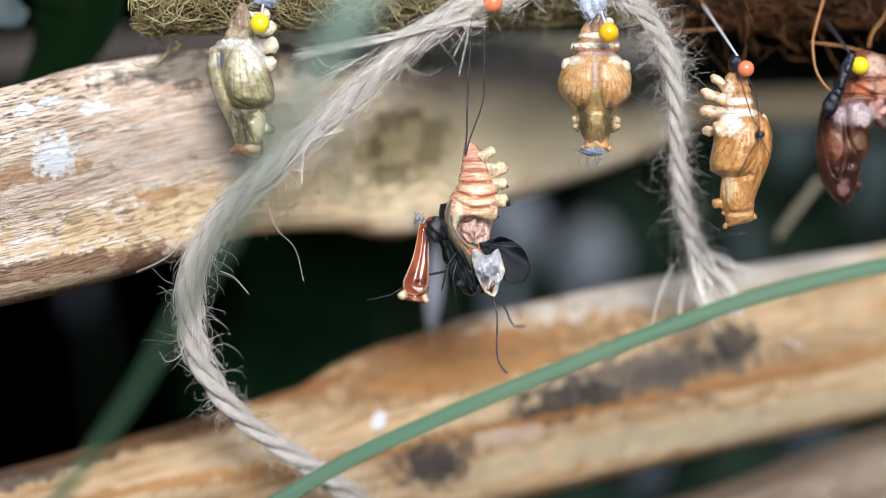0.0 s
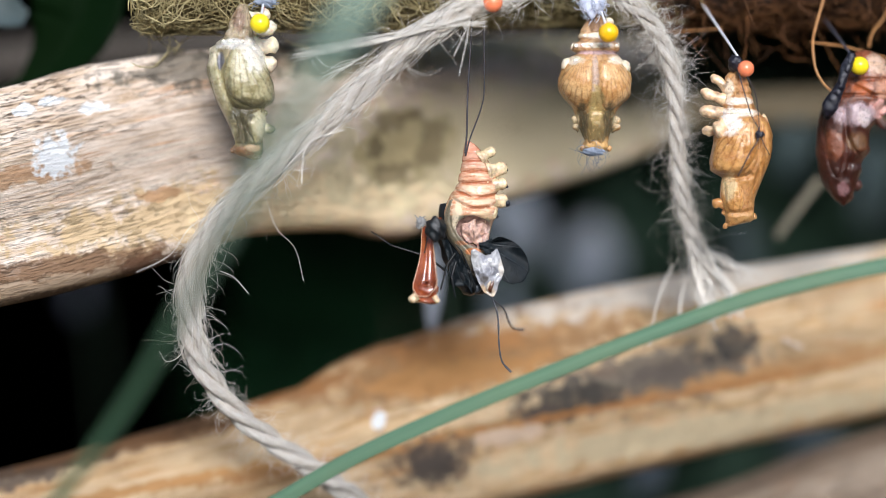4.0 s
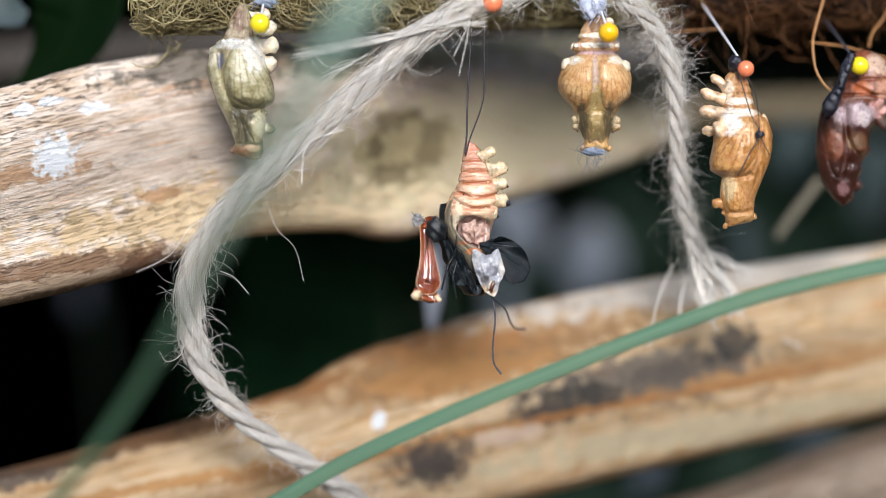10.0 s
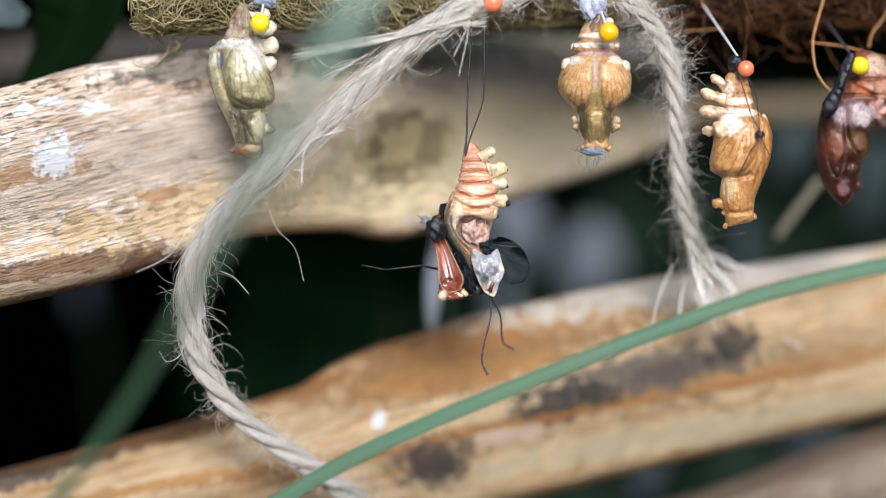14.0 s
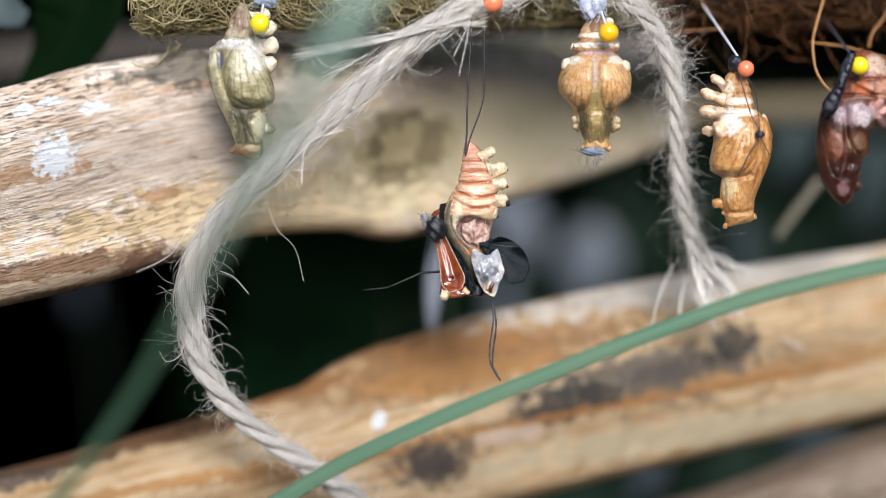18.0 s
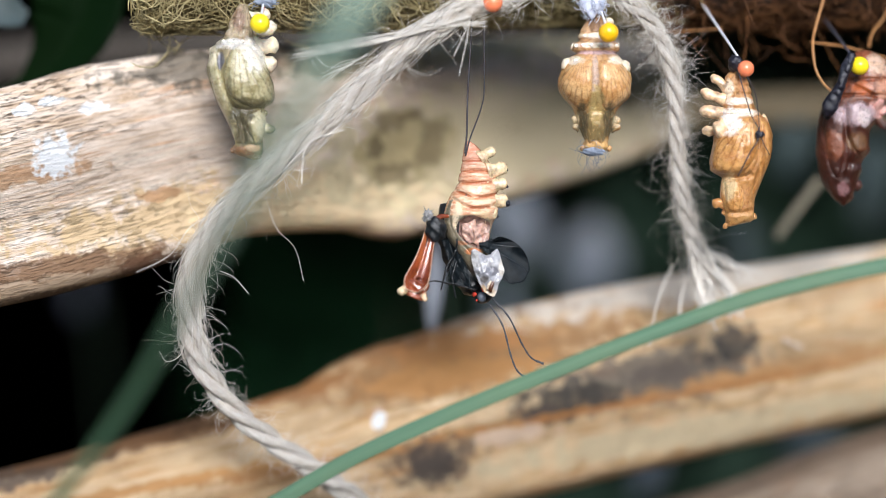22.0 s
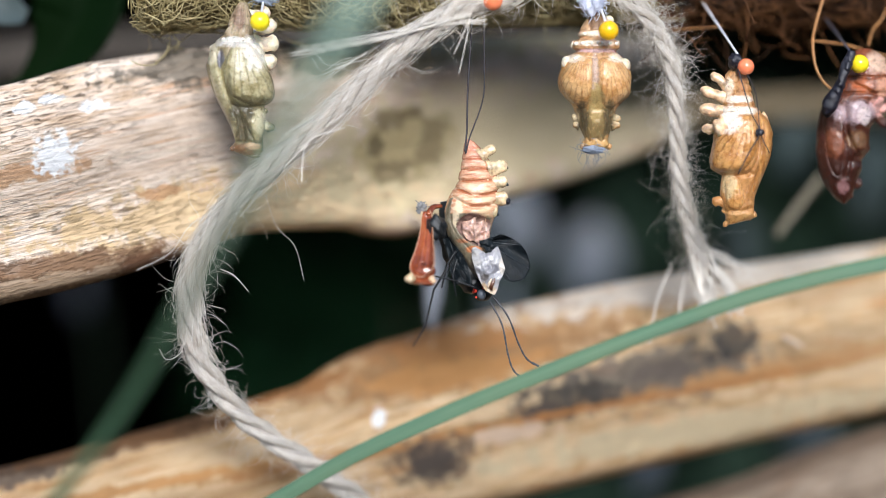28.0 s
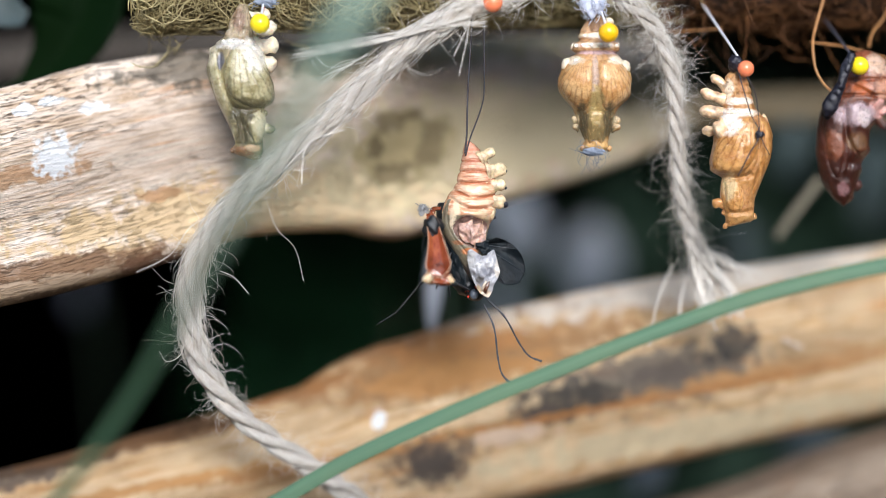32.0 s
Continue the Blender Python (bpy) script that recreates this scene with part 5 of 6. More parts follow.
def case_flap():
    top = (-2.27, -3, 1006.68)
    x0, y0, z0 = top
    t = thing("case_flap", top, "glossy red-brown broken piece of pupal case", "pupal case")
    v = np.linspace(0, 1, 60)
    u = np.linspace(-1, 1, 33)
    half = np.interp(v, [0, 0.04, 0.1, 0.3, 0.5, 0.7, 0.83, 0.9, 0.95, 1.0], [0.6, 0.9, 1.1, 1.3, 1.65, 2.2, 2.6, 2.5, 2.1, 1.3])
    half = np.convolve(np.pad(half, 3, "edge"), np.hanning(9)[1:-1] / np.hanning(9).sum(), "valid")
    rim_z = np.interp(v, [0, 1], [0, -15.6])
    deep = 2.3 * half / 3.4
    U, V = np.meshgrid(u, v)
    x = x0 + U * half[:, None] + 0.5 * np.sin(V * 3) - 0.2
    y = y0 + deep[:, None] * (1 - np.abs(U) ** 2.4) - 0.13 * np.sin(8 * U + 2 * V) * (1 - U ** 4) * np.sin(np.pi * V)
    z = z0 + rim_z[:, None] + 0 * U
    front = np.stack([x, y, z], -1)
    back = front[:, ::-1] + (0, 0.5, 0)
    part("hollow_shell", Shape().grid(np.concatenate([front, back], 1), us=np.linspace(0, 2, 67)), M_FLAP, t)
    for j in (0, -1):
        part("edge", Shape().tube(front[:, j] + (0, -0.05, 0), [0.06, 0.07, 0.08, 0.09, 0.09], 10), M_EDGE, t, "pale orange raised edge")
    part("edge", Shape().tube(front[-1], 0.1, 10), M_EDGE, t, "pale orange raised edge")
    part("lip", crumple([(x0 - 2.3, y0 + 1, z0 - 13.2), (x0 + 2.3, y0 + 1, z0 - 13.2), (x0 - 3.0, y0 + 1.4, z0 - 16.4), (x0 + 2.4, y0 + 1.4, z0 - 16.8)], 14, 0.25, 0.7, 1.2), M_FLAP, t)
    part("lobe", knob((x0 - 2.0, y0 + 1.0, z0 - 15.4), (x0 - 3.2, y0 + 0.7, z0 - 16.7), 0.8, 1.0), M_CASEKNOB, t, "pale waxy lobe")
    part("lobe", knob((x0 + 2.0, y0 + 1.2, z0 - 15.6), (x0 + 2.9, y0 + 1.3, z0 - 16.9), 0.5, 2.0), M_KNOB, t, "pale waxy lobe")
    a = np.linspace(0, 2 * np.pi, 24)
    part("ring_boss", Shape().tube(np.stack([x0 + 0.1 + 0.75 * np.cos(a), y0 + 0.85 + 0 * a, z0 - 12.8 + 0.6 * np.sin(a)], -1), 0.25, 8), M_FLAP, t)
    part("stalk", Shape().tube(curve_through([(x0, y0 + 0.6, z0 - 1), (x0 + 0.8, y0 + 1, z0 + 1.3), (x0 + 2.4, y0 + 2, z0 + 2.2)], 12), [0.8, 0.6, 0.4], 10), M_FLAP, t)
    rng = np.random.default_rng(71)
    s = Shape().ball((x0 - 1.5, y0, z0 + 0.9), 0.9, (1.0, 0.8, 1.3), 10, 0.4, 3)
    for _ in range(110):
        s.tube(wavy(rng, (x0 - 1.5, y0, z0 + 0.9), rng.normal(0, 1, 3), rng.uniform(1, 2.2), 6, 1.5), 0.09, 3)
    part("silk_tuft", s, M_GREYSILK, t, "grey tuft of old silk")
    return t


def butterfly():
    t = thing("butterfly", TOP, "black and red butterfly creeping out of its case", "butterfly")
    body = curve_through([(0.97, 3, 1009.77), (1.69, 3.5, 1003.74), (3.38, 3, 998.31), (5.78, 2, 992.89), (6.98, 1.5, 990.73)], 40)
    part("body", Shape().tube(body, [1.6, 3.0, 3.2, 2.8, 1.6], 24, bump=lambda v, ph: 1 + 0.07 * np.sin(30 * v) + 0.04 * np.sin(7 * ph + 12 * v)), M_BLACK, t)
    s = Shape().ball((-1.5, -6.4, 1004.2), 2.35, (0.85, 0.7, 1.1), 24, 0.14, 2)
    part("wing_bud", s, M_BLACK, t, "crumpled black wing bud")
    # folded wing in fans between veins
    piv = vec((8.9, 1, 1001.08))
    n, m = 64, 30
    ang = np.linspace(radians(28), radians(-68), n)
    reach = np.interp(np.linspace(0, 1, n), [0, 0.15, 0.3, 0.45, 0.6, 0.75, 0.88, 1], [3.4, 4.8, 7.0, 9.2, 11.0, 11.5, 10.2, 7.4])
    q = np.linspace(0.05, 1, m)
    A, Qq = np.meshgrid(ang, q)
    p = np.stack([piv[0] + np.cos(A) * reach[None] * Qq, piv[1] + 0.6 * Qq * np.sin(A * 6 + 2 * np.sin(A * 3)) + 0.7 * np.sin(3 * Qq + A * 4), piv[2] + np.sin(A) * reach[None] * Qq], -1)
    wing = part("wing", Shape().grid(np.concatenate([p, p[:, ::-1] + (0, 0.14, 0)], 1), us=np.linspace(0, 2, 2 * n + 1)), M_WING, t, "creased black folded wing")
    for k in range(5, n, 17):
        part("vein", Shape().tube(p[:, k] + (0, -0.02, 0), [0.16, 0.12, 0.05], 6), M_VEIN, wing)
    part("wing", crumple([(-0.12, -1.5, 1002.51), (3.35, -1, 1001.32), (1.92, -1, 992.93), (6.71, -1, 990.54)], 22, 0.7, 4.2, 0.3), M_WING, t, "crumpled black wing")
    part("wing", crumple([(7.38, -4.2, 1001.31), (10.25, -3.8, 1002.03), (8.81, -4.4, 999.17), (11.44, -3.8, 998.93)], 14, 0.4, 2.2, 0.2), M_WING, t, "black wing edge")
    hb = (7.45, 1, 990.26)
    head = part("head", Shape().ball(hb, 1.75, (1.15, 1, 0.9), 16, 0.04), M_BLACK, t, origin=hb)
    for c in ((7.1, -0.95, 990.15), (8.3, 1.2, 990.2)):
        part("eye", Shape().ball(c, 1.05, (0.9, 0.8, 1.05), 14), M_EYE, head, "dark grey-blue eye")
    for c, r in (((8.75, 0.2, 992.1), 1.05), ((8.0, -0.5, 991.7), 0.5), ((9.2, -0.4, 991.3), 0.42), ((5.8, -0.4, 991.2), 0.46), ((5.9, -0.5, 989.8), 0.22)):
        part("red_fur", Shape().ball(c, r, (1, 0.9, 1.1), 10, 0.2, r * 9), M_RED, head, "bright red fur")
    ab = (9.84, 0, 989.56)
    path = curve_through([ab, (11.14, -1, 984.31), (10.9, -1, 977.84), (11.26, -1, 974.25), (12.94, -1, 971.85)], 50)

    def horn(off):
        return Shape().tube(path + off, np.concatenate([np.full(38, 0.19), np.linspace(0.19, 0.28, 12)]), 8, bump=lambda v, ph: 1 + 0.16 * np.sin(260 * v))

    a1 = part("antenna", horn((0, 0, 0)), M_HORN, t, origin=ab)
    ab2 = vec(ab) + (0.5, 1.5, 0)
    a2 = part("antenna", horn((0.5, 1.5, 0)), M_HORN, t, origin=ab2)

    def leg(pts, r=0.26, pale=False):
        s = Shape()
        for a, b, k in zip(pts[:-1], pts[1:], (1.15, 0.9, 0.6, 0.5)):
            s.tube(np.linspace(vec(a), vec(b), 8), [r * k, r * k * 0.8], 8)
            s.ball(b, r * k * 0.95, seg=6)
        return s

    l1 = part("leg", leg([(0.72, -1.5, 995.33), (-4.3, -3, 994.39), (-11.21, -3.5, 990.34), (-15.97, -3.5, 989.27)]), M_BLACK, t, origin=(0.72, -1.5, 995.33))
    l2 = part("leg", leg([(6.93, -2, 991.27), (2.63, -3, 992.24), (-1.9, -4.5, 992.62), (-3.57, -4.5, 992.27)], 0.24), M_BLACK, t, origin=(6.93, -2, 991.27))
    part("leg", leg([(2.63, -2, 999.16), (0.95, -3, 996.54), (-0.36, -3, 991.53)], 0.26), M_BLACK, t)
    part("leg", leg([(2.87, -2, 997.49), (1.91, -2.5, 994.15), (2.63, -2, 989.84)], 0.26), M_BLACK, t)
    part("leg", leg([(0.24, -4, 1005.84), (-1.9, -6, 1006.53), (-3.2, -6, 1002.49), (-3.8, -5.5, 999.17)], 0.2), M_BLACK, t)
    return t, head, a1, a2, l1, l2


M_EDGE = plain("flap_edge", (0.6, 0.36, 0.22), 0.3, 0.3, 0.8, coat=0.4)


def wing_cloth():
    n = Nodes("wing_black", 0.4, spec=0.2)
    a = n.noise((0.6, 0.6, 0.6), 5)
    return n.done(n.ramp(a, [(0.35, (0.004, 0.006, 0.008)), (0.7, (0.014, 0.02, 0.024))]), n.noise((2.5, 2.5, 2.5), 5), 0.5, 0.0004)


M_WING = wing_cloth()
CASE = empty_case()
FLAP = case_flap()
BUTTERFLY, HEAD, ANTENNA, ANTENNA_B, LEG, LEG_B = butterfly()


# ---- threads, glue and silk ----
def thread(pts, r, material, label, name="thread", category="thread"):
    return solid(name, Shape().tube(curve_through(pts, 40), r, 8), material, pts[0], label, category, "threads")


thread([(8.22, 4, 1058.15), (8.61, -2, 1047.94), (8.73, -2, 1034.79), (8.14, -1.5, 1030.04), (5.75, -1, 1023.48), (4.78, -2, 1019.73)], 0.16, M_THREAD, "knotted dark thread holding the hatching case")
thread([(6.53, 4, 1058.15), (5.99, -1, 1045.63), (5.27, -1.5, 1033.63), (5.03, -1.5, 1024.65), (4.66, -2.4, 1020.19)], 0.2, M_THREAD, "taut dark thread holding the hatching case")
thread([(61.99, -3.5, 1038.51), (63.17, -5.6, 1033.37), (64.73, -6.4, 1027.98), (66.37, -6.6, 1024.06), (64.02, -7.4, 1019.64), (61.79, -7.2, 1015.27)], 0.13, M_THREAD, "black thread wound round the tan pupa")
thread([(64.02, -4.5, 1036.41), (65.62, -5, 1032.81), (66.33, -5, 1028.65), (66.63, -6.4, 1023.83), (68.71, -5, 1019.73)], 0.11, M_THREAD, "thin black thread on the tan pupa")


def clump(name, c, r, squash, material, label, seed, hair=0, length=0.0, drop=0.0, category="glue", thick=0.1):
    rng = np.random.default_rng(seed)
    t = thing(name, c, label, category)
    part("core", Shape().ball(c, r, squash, 14, 0.18, seed), material, t)
    if hair:
        s = Shape()
        for _ in range(hair):
            o = rng.normal(0, 1, 3)
            o /= np.linalg.norm(o)
            s.tube(wavy(rng, vec(c) + o * r * 0.8 * np.array(squash), o, length * rng.uniform(0.3, 1), 7, 1.2, drop), thick, 3)
        part("hair", s, material, t, "loose silk hairs", kind="stuff")
    return t


clump("glue_drop", (61.81, -2, 1039.33), 1.5, (1, 0.9, 1.1), M_GLUE, "black glue bead at the pin", 3)
clump("glue_drop", (66.49, -6.6, 1024.06), 0.8, (1.1, 0.7, 1), M_GLUE, "black knot of thread on the pupa", 4)
strip = Shape().tube(curve_through([(87.37, 3, 1041.63), (85.76, 2, 1038.06), (84.56, 2, 1034.45), (82.71, 2.5, 1030.86), (81.97, 4, 1028.17)], 40), [0.9, 1.2, 0.9, 1.3, 1.8, 0.8], 14)
strip.v[0] = strip.v[0] + 0.3 * lumps(strip.v[0], 0.8, 4.0)[:, None]
solid("glue_strip", strip, M_GLUE, (87.37, 3, 1041.63), "black glue smeared down the brown pupa", "glue")
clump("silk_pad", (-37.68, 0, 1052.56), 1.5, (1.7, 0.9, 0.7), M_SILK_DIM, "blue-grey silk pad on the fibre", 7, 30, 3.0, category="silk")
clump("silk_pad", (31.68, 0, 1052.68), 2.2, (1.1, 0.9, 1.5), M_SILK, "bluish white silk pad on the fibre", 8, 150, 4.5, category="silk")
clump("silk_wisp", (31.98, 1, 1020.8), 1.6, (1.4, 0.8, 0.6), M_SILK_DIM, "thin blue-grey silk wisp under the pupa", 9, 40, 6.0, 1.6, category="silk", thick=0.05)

# loose pale strands that stand off the ropes
def wisp(pts, n, spread, r, seed, label):
    """Some fibres that lie together and part at their end."""
    rng = np.random.default_rng(seed)
    t = thing("jute_wisp", pts[0], label, "fibre")
    for _ in range(n):
        o = rng.normal(0, 1, (len(pts), 3)) * np.linspace(0.5, 1.3, len(pts))[:, None] * spread
        part("fibre", Shape().tube(curve_through(np.array(pts) + o, 30), [r, r * 0.8, r * 0.4], 4), M_FRAY, t)


wisp([(5.44, -8, 1048.58), (-7.55, -9, 1044.95), (-20.53, -9, 1042.12), (-31.38, -9, 1040.47)], 14, 0.5, 0.07, 5, "pale split wisp of jute fibres")
wisp([(9, -7, 1047.49), (-2.84, -8, 1045.98), (-16.99, -9, 1043.53), (-29.38, -9, 1041.65)], 9, 0.6, 0.07, 6, "tan wisp of jute fibres")
wisp([(55.4, 20, 1003), (56.2, 20, 996), (57.2, 21, 990), (58.4, 22, 984.5)], 22, 1.0, 0.4, 9, "frayed pale tuft at the rope's end")
wisp([(56.4, 21, 1002), (59.4, 21, 996), (62.6, 22, 990), (64.8, 22, 986)], 12, 1.2, 0.3, 19, "frayed pale strands spreading from the rope's end")
wisp([(57, 22, 1001), (62, 23, 997.4), (66.4, 24, 994.8), (70, 24, 993.8)], 5, 1.0, 0.22, 29, "loose pale strands at the rope's end")
wisp([(-15.9, -6, 1041.05), (-22.93, -8, 1036.76), (-28.25, -8, 1032.62), (-31.8, -8, 1030.26)], 4, 1.2, 0.07, 7, "thin stray jute fibres")
wisp([(-26.43, -9, 1040.23), (-24.66, -9, 1036.69), (-19.38, -8, 1038.18), (-14.68, -7, 1040.38)], 3, 1.2, 0.06, 8, "thin curled jute fibres")
for k, (r, *pts) in enumerate([
                               (0.06, (-45.65, -5, 1008.2), (-52.68, -6, 1004.86), (-57.32, -7, 998.7), (-64.06, -8, 995.15)), (0.04, (-37.33, -5, 1010.82), (-35.02, -4, 1004.29), (-31.26, -3, 1000.12), (-29.41, -2, 992.95)),
                               (0.1, (-20.61, -7, 1024.99), (-26.53, -7, 1023.21), (-28.9, -7, 1021.2), (-33.63, -7, 1016.22)), (0.1, (-28.3, -7, 1022.03), (-29.37, -7, 1019.07), (-29.61, -7, 1013.74)),
                               (0.08, (6.39, -7, 1051.04), (4.96, -8, 1046.22), (2.25, -8, 1040.31)), (0.07, (5.68, -7, 1048.67), (4.73, -8, 1042.67), (3.31, -8, 1036.17)),
                               (0.07, (-54.48, 0, 980.92), (-55.82, -1, 977.36), (-58.57, -1, 976.16), (-60.13, -1, 978.32)), (0.06, (-47.1, -2, 995.34), (-44.11, -2, 993.9), (-41.13, -2, 990.56)),
                               (0.12, (50.91, 24, 996.36), (47.61, 22, 988.88), (45.32, 20, 978.71)), (0.2, (54.24, 26, 993.83), (52.89, 25, 988.82), (52.54, 24, 984.45))]):
    thread(pts, r, M_FRAY, "loose pale jute fibre standing off the rope", "jute_fibre", "fibre")
thread([(78.2, 44, 979.4), (80.4, 43.6, 978.4), (82.6, 44, 977.2)], 0.22, M_FRAY, "short pale fibre lying on the split log", "jute_fibre", "fibre")
# wiry brown fibres of the coir
for r, *pts in [(0.28, (83.4, 14, 1056), (80.8, 12, 1047.8), (80.0, 10, 1044), (80.4, 9, 1039.2), (81.9, 8, 1035.8), (84.2, 7, 1033.4)), (0.22, (80.4, 16, 1045.2), (88.2, 18, 1044.4), (97.2, 20, 1042.2), (106, 22, 1040.4)), (0.25, (99, 22, 1054), (97, 22, 1050.4), (94.6, 20, 1047.6), (93.4, 18, 1044.2)),
                (0.15, (43.85, 30, 1052.09), (49.66, 24, 1048.4), (55.53, 20, 1048.18), (61.75, 20, 1048.68)), (0.12, (103.97, 40, 1055.6), (98.81, 40, 1050.44), (97.26, 40, 1045.92)),
                (0.12, (66.56, 40, 1059.47), (76.61, 38, 1055.15), (84.03, 36, 1055.72), (94.28, 36, 1058.41))]:
    thread(pts, r, M_WIRY, "wiry orange-brown coconut fibre", "coir_fibre", "fibre")
thread([(80.23, 70, 1002.85), (85.26, 72, 1009.4), (91.28, 74, 1016.81)], 1.0, M_STALK, "short pale dry stalk", "dry_stalk", "stalk")


# ---- what moves ----
def hang(p, swing, twist, tip):
    """A pose at p: tipped towards the eye, twisted about its length, then swung to the side; degrees."""
    return Matrix.Translation(vec(p) * 0.001) @ pose(0, 0, 0, 0, swing, 0) @ pose(0, 0, 0, tip, 0, 0) @ pose(0, 0, 0, 0, 0, twist)


def turned(ob, swing, tip=0.0):
    return Matrix.Translation(ob.location) @ pose(0, 0, 0, 0, swing, 0) @ pose(0, 0, 0, tip, 0, 0)


def motions():
    walk(FLAP, [
        (0, hang((-3.82, -3, 1005.37), 9, -14, -19)), (0.3, hang((-4.06, -3, 1005.37), 2, -14, -21)), (0.6, hang((-4.06, -3, 1005.37), 14, -14, -24)),
        (1, hang((-3.58, -3, 1004.77), 7, -14, -25)), (1.3, hang((-3.22, -3, 1004.77), -10, 8, -18)), (1.6, hang((-4.18, -3, 1004.77), 9, -14, -24)),
        (2, hang((-4.18, -3, 1004.77), 11, -14, -23)), (2.3, hang((-3.82, -3, 1005.37), 13, -14, -23)), (2.6, hang((-3.22, -3, 1004.18), 10, -14, -24)),
        (3, hang((-3.22, -3, 1004.18), -6, 8, -30)), (3.3, hang((-3.82, -3, 1004.18), -14, 8, -27)), (3.5, hang((-3.22, -3, 1004.77), 1, -14, -21)),
        (4.5, hang((-3.46, -3, 1005.01), 3, -14, -22)), (5.5, hang((-3.82, -3, 1005.37), 4, -14, -20)), (6, hang((-3.82, -3, 1005.37), 5, -14, -26)),
        (6.5, hang((-3.82, -3, 1005.37), 13, -14, -23)), (7, hang((-3.22, -3, 1004.77), 1, -14, -21)), (7.5, hang((-4.42, -3, 1005.97), 9, -14, -19)),
        (8, hang((-2.63, -3, 1003.58), -8, 8, -33)), (8.5, hang((-2.63, -3, 1003.58), -12, 8, -32)), (9, hang((-2.63, -3, 1003.58), -12, 8, -32)),
        (9.3, hang((-3.22, -3, 1004.77), -7, 16, -19)), (9.6, hang((-3.22, -3, 1004.77), -10, 16, -18)), (10, hang((-3.82, -3, 1005.37), -3, 16, -21)),
        (10.5, hang((-2.63, -3, 1004.77), -5, 16, -20)), (11, hang((-2.63, -3, 1007.16), -1, 16, -0)), (11.5, hang((-2.86, -3, 1005.97), -10, 16, -9)),
        (12, hang((-2.63, -3, 1005.97), -7, 16, -0)), (12.5, hang((-2.63, -3, 1005.37), -13, 16, -3)), (13, hang((-2.03, -3, 1005.37), -12, 16, -17)),
        (13.5, hang((-2.03, -3, 1005.37), -11, 16, -8)), (14, hang((-2.03, -3, 1005.37), -17, 16, -20)), (14.5, hang((-2.03, -3, 1005.37), -15, 16, -0)),
        (16.5, hang((-1.43, -3, 1005.37), -18, 16, -19)), (17, hang((-2.03, -3, 1005.97), -19, 16, -18)), (17.5, hang((-2.03, -3, 1005.97), -18, 16, -11)),
        (18, hang((-2.03, -3, 1005.97), -18, 16, -11)), (18.3, hang((-2.03, -3, 1005.97), -18, 16, -11)), (18.6, hang((-2.02, -5.5, 1005.94), 6, -14, -20)),
        (19, hang((-2.02, -5.5, 1006.53), 10, -14, -9)), (19.5, hang((-2.61, -5.5, 1006.53), 8, -14, -12)), (20, hang((-2.02, -5.5, 1005.94), 10, -14, -18)),
        (20.5, hang((-2.02, -5.5, 1005.94), 10, -14, -10)), (21, hang((-2.02, -5.5, 1005.94), 9, -14, -11)), (21.5, hang((-2.02, -5.5, 1005.94), 16, -14, -0)),
        (22, hang((-2.02, -5.5, 1005.94), 16, -14, -13)), (22.5, hang((-1.43, -5.5, 1005.94), 12, -14, -17)), (23, hang((-1.43, -5.5, 1005.94), 4, -14, -34)),
        (23.5, hang((-1.43, -5.5, 1005.94), 7, -14, -40)), (24, hang((-1.43, -5.5, 1007.72), 6, -14, -30)), (24.5, hang((-1.43, -5.5, 1007.72), 8, -14, -29)),
        (25, hang((-1.43, -5.5, 1007.72), 8, -14, -29)), (25.5, hang((-2.02, -5.5, 1007.72), 7, -14, -33)), (27.5, hang((-3.21, -5.5, 1007.72), 6, -14, -30)),
        (28, hang((-3.21, -5.5, 1007.72), 6, -14, -30)), (28.5, hang((-3.21, -5.5, 1007.72), 7, -14, -30)), (29, hang((-3.21, -5.5, 1007.72), 9, -14, -29)),
        (29.5, hang((-4.99, -5.5, 1008.31), -1, 45, -26)), (30, hang((-5.58, -5.5, 1008.91), -9, 66, -37)), (30.3, hang((-3.21, -5.5, 1007.13), -6, 20, -37)),
        (30.6, hang((-1.43, -5.5, 1007.72), -1, 8, -34)), (31, hang((-1.43, -5.5, 1007.72), -1, 8, -41)), (31.3, hang((-2.61, -5.5, 1007.72), -9, 8, -37)),
        (31.6, hang((-2.61, -5.5, 1007.72), -9, 8, -37)), (32, hang((-2.61, -5.5, 1007.72), -8, 8, -33))])
    sway = [(0, -0.24), (0.5, 1.20), (1, -0.96), (1.5, -0.24), (2, -0.00), (2.5, 0.72), (3, 0.72), (3.5, -0.00), (4.5, 0.48), (5.5, 1.20), (6, 0.72), (6.5, 1.44),
        (7, -0.24), (7.5, -0.72), (8, 0.72), (8.5, 0.48), (9, -0.00), (9.5, 0.48), (10, -0.24), (10.5, 0.48), (11, -0.24), (11.5, 0.72), (12, 0.72),
        (12.5, 1.20), (13, -0.24), (13.5, -0.24), (14, -0.00), (14.5, 1.92), (16.5, -0.00), (17, 0.72), (17.5, 0.72), (18, -0.00), (18.5, -0.00), (19,
        -1.44), (19.5, 0.48), (20, 0.48), (20.5, -0.72), (21, -0.96), (21.5, -0.00), (22, -0.00), (22.5, -0.24), (23, -0.72), (23.5, -0.00), (24,
        0.48), (24.5, 0.48), (25, 0.48), (25.5, -0.00), (27.5, -0.24), (28, -0.24), (29, -0.00), (30, -0.72), (30.5, 0.48), (31, -0.00), (31.5, 1.44),
        (32, 1.92)]
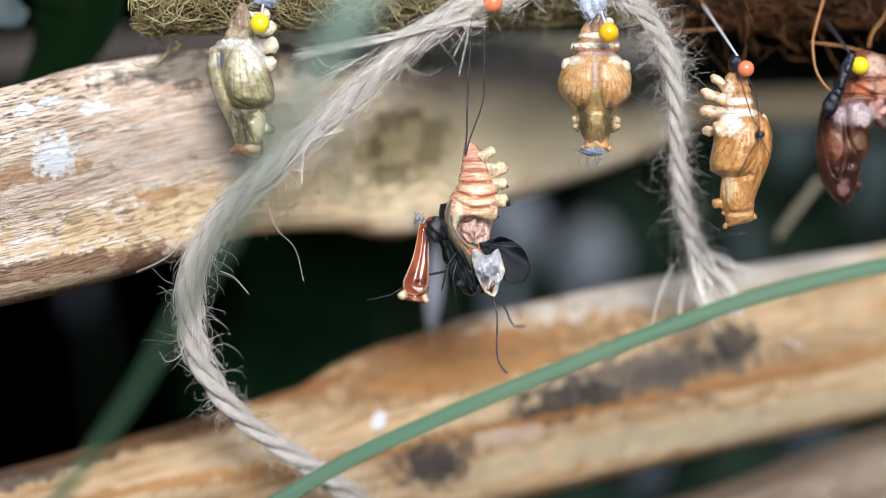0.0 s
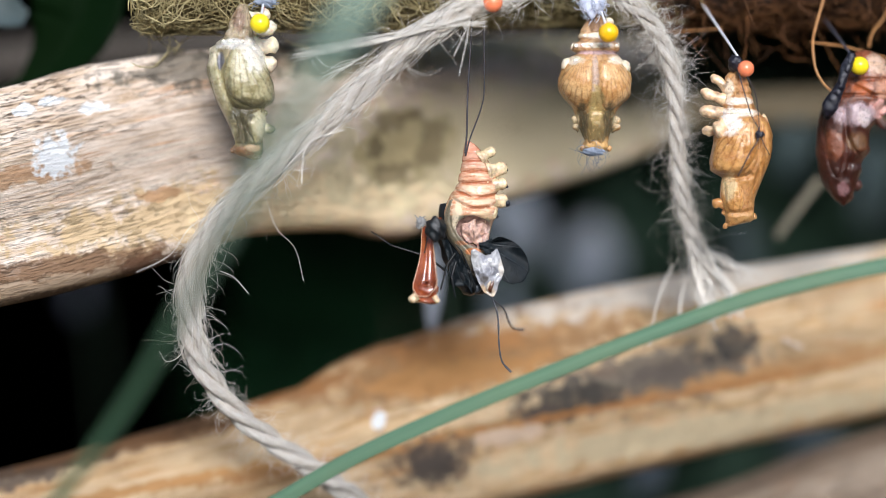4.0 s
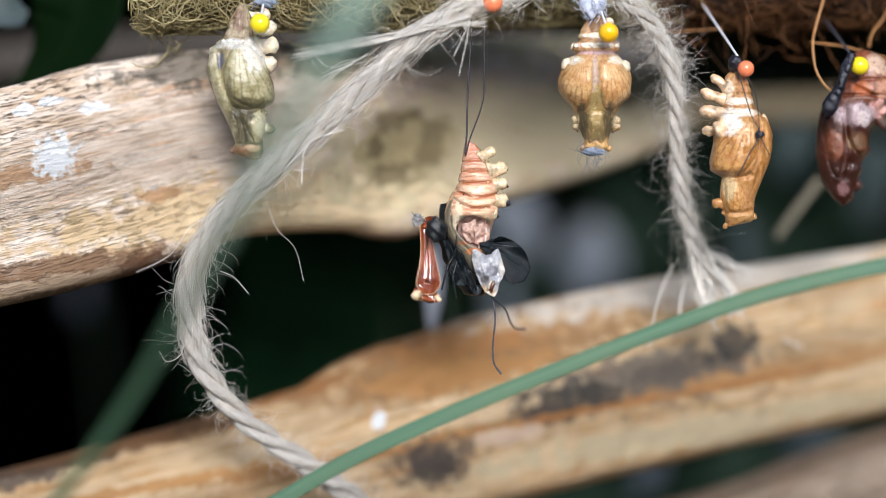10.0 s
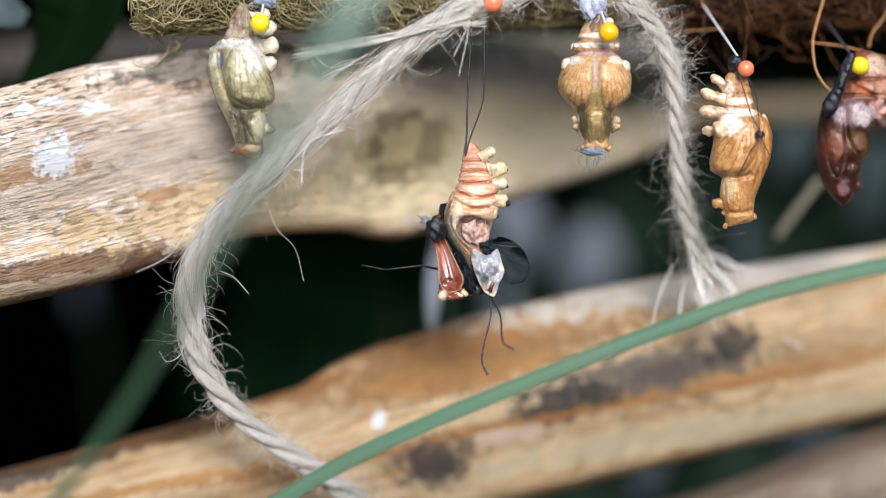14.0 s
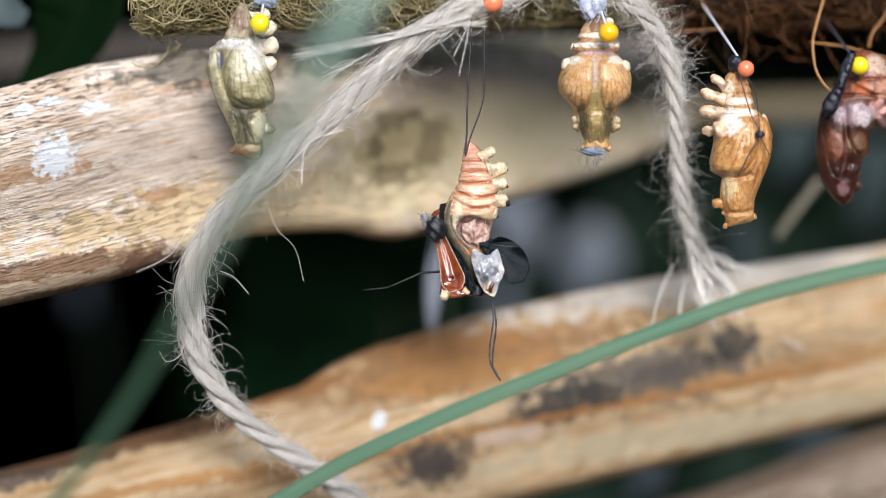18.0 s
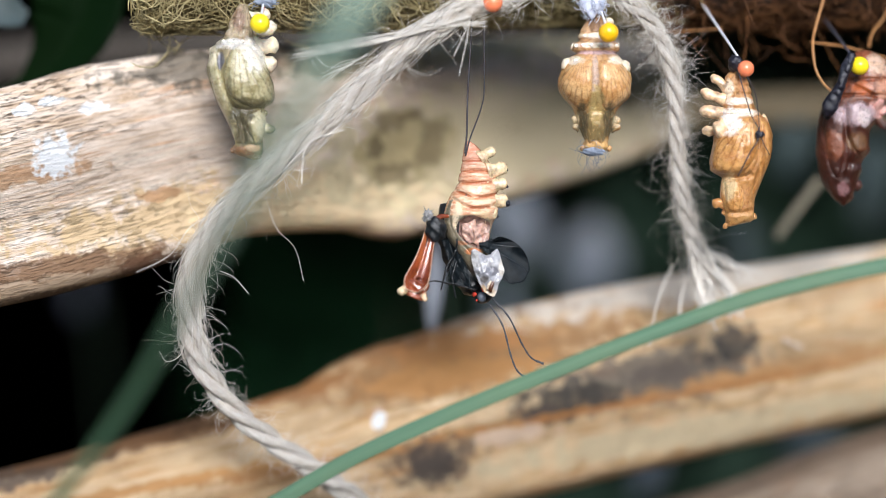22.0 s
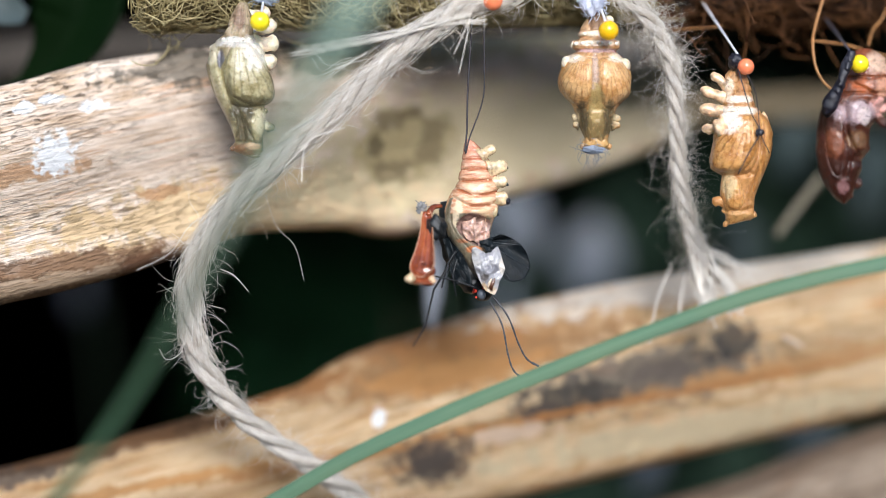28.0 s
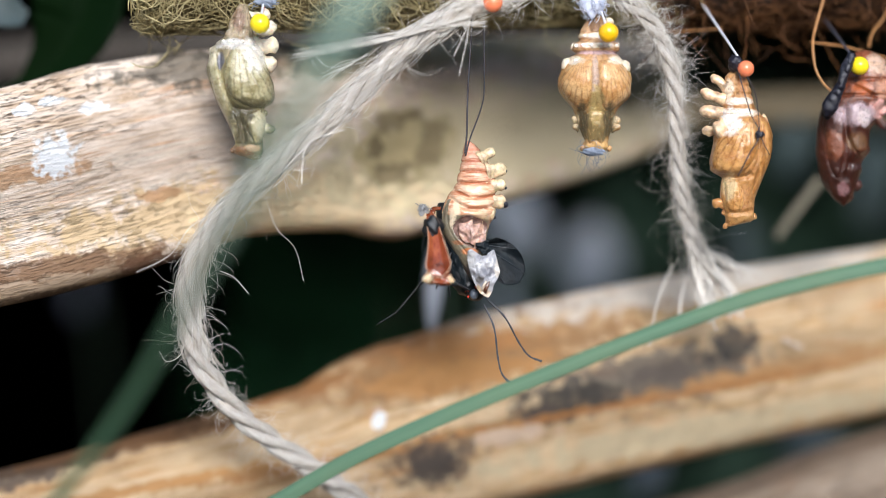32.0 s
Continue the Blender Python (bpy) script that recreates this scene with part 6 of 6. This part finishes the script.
    for ob in (CASE, BUTTERFLY):
        home = Matrix.Translation(ob.location)
        walk(ob, [(t, home @ pose(0, 0, 0, 0, a, 0)) for t, a in sway])
    home = [turned(ob, 0) for ob in (ANTENNA, ANTENNA_B, LEG, LEG_B, HEAD)]
    walk(ANTENNA, [(t, Matrix.Translation((0, 0, 0.0017 if t < 18.2 else -0.0012)) @ home[0] @ pose(0, 0, 0, 0, a, 0)) for t, a in
        [(0, -1.4), (1.5, -3.4), (3, -7.4), (5.5, -1.4), (8, -5.4), (9, -0.4), (9.5, 2.6), (11, 2.6), (12, 0.6), (13.5, 4.6), (14.5, 15.6), (16.5, 14.6), (17,
        17.6), (18, 4.6), (18.5, -1.4), (19, -3.4), (20, -7.4), (20.5, -12.4), (21, -13.4), (22, -17.4), (23, -24.4), (24, -20.4), (25, -17.4), (27.5,
        -13.4), (28, -13.4), (29, -12.4), (30, -12.4), (31, -11.4), (32, -11.4)]])
    walk(ANTENNA_B, [(t, home[1] @ pose(0, 0, 0, 0, a, 0) @ pose(0, 0, 0, b, 0, 0)) for t, a, b in
        [(0, -29.4, 62), (3, -27.4, 60), (6, -29.4, 60), (9, -28.4, 60), (13, -24.4, 58), (14.5, -1.4, 45), (16.5, 4.6, 20), (17, 6.6, 12), (18, 3.6, 12), (19,
        2.6, 5), (20, -18.4, 8), (21, -23.4, 8), (22, -28.4, 8), (23, -35.4, 5), (24, -32.4, 5), (25, -28.4, 5), (28, -23.4, 5), (30, -25.4, 5), (32,
        -33.4, 10)]])
    walk(LEG, [(t, home[2] @ pose(0, 0, 0, 0, a, 0)) for t, a in
        [(0, 0), (.3, -9), (.6, -1), (1, -5), (1.3, -24), (1.6, 1), (2, 7), (2.3, 6), (2.6, 30), (3, 51), (3.3, 54), (3.5, 44), (4.5, 55), (5.5, 64), (6, 60),
        (6.5, 54), (7, 120), (7.5, 110), (8, 123), (8.3, 50), (8.5, 27), (8.8, 70), (9, 123), (10, 123), (10.5, 115), (11, 67), (11.5, 43), (12, 41),
        (12.5, -4), (13, 14), (13.5, 25), (14, 24), (14.5, 40), (16.5, 43), (17, 39), (17.5, 20), (18, 7), (18.3, 2), (18.45, 40), (18.6, 90), (19,
        123), (19.5, 125), (22.6, 125), (22.8, 40), (23, -38), (23.2, 40), (23.4, 125), (24, 125), (24.25, 40), (24.5, -31), (25, -29), (25.5, -30),
        (27.5, -60), (27.9, -55), (28.2, -27), (28.5, -55), (28.8, -50), (29, -27), (29.3, -55), (29.5, -41), (30, -50), (30.3, -12), (30.5, -30),
        (30.8, -22), (31, 10), (31.3, -10), (31.5, -14), (31.8, -20), (32, -22)]])
    walk(LEG_B, [(t, home[3] @ pose(0, 0, 0, 0, a, 0)) for t, a in
        [(0, 62), (14, 60), (18.3, 58), (18.7, 10), (19.5, -12), (20, 0), (21.5, 6), (23, 0), (25, 5), (28, 8), (29.5, 4), (30.2, 20), (31, 38), (32, 12)]])
    walk(HEAD, [(t, Matrix.Translation((x * 0.001, y * 0.001, z * 0.001)) @ home[4] @ pose(0, 0, 0, 0, a, 0)) for t, x, y, z, a in
        [(0, 0.3, 1.5, 1.6, 0), (5.5, 0.2, 1.5, 1.5, 3), (11, 0, 1, 1.2, -5), (16.5, 0.2, 1.2, 1.4, 0), (18.3, 0, 0.5, 0.8, 0), (18.7, -1.4, 0, -0.1, 10), (19.3, -0.7, 0, 0, 4),
         (20.2, 0.2, 0, 0, -8), (23, 1.2, 0, -0.4, -16), (28, 0.9, 0, -0.2, -10), (30, 0.4, 0, 0.2, -6), (32, 0.5, 0.3, 0.3, -6)]])


motions()
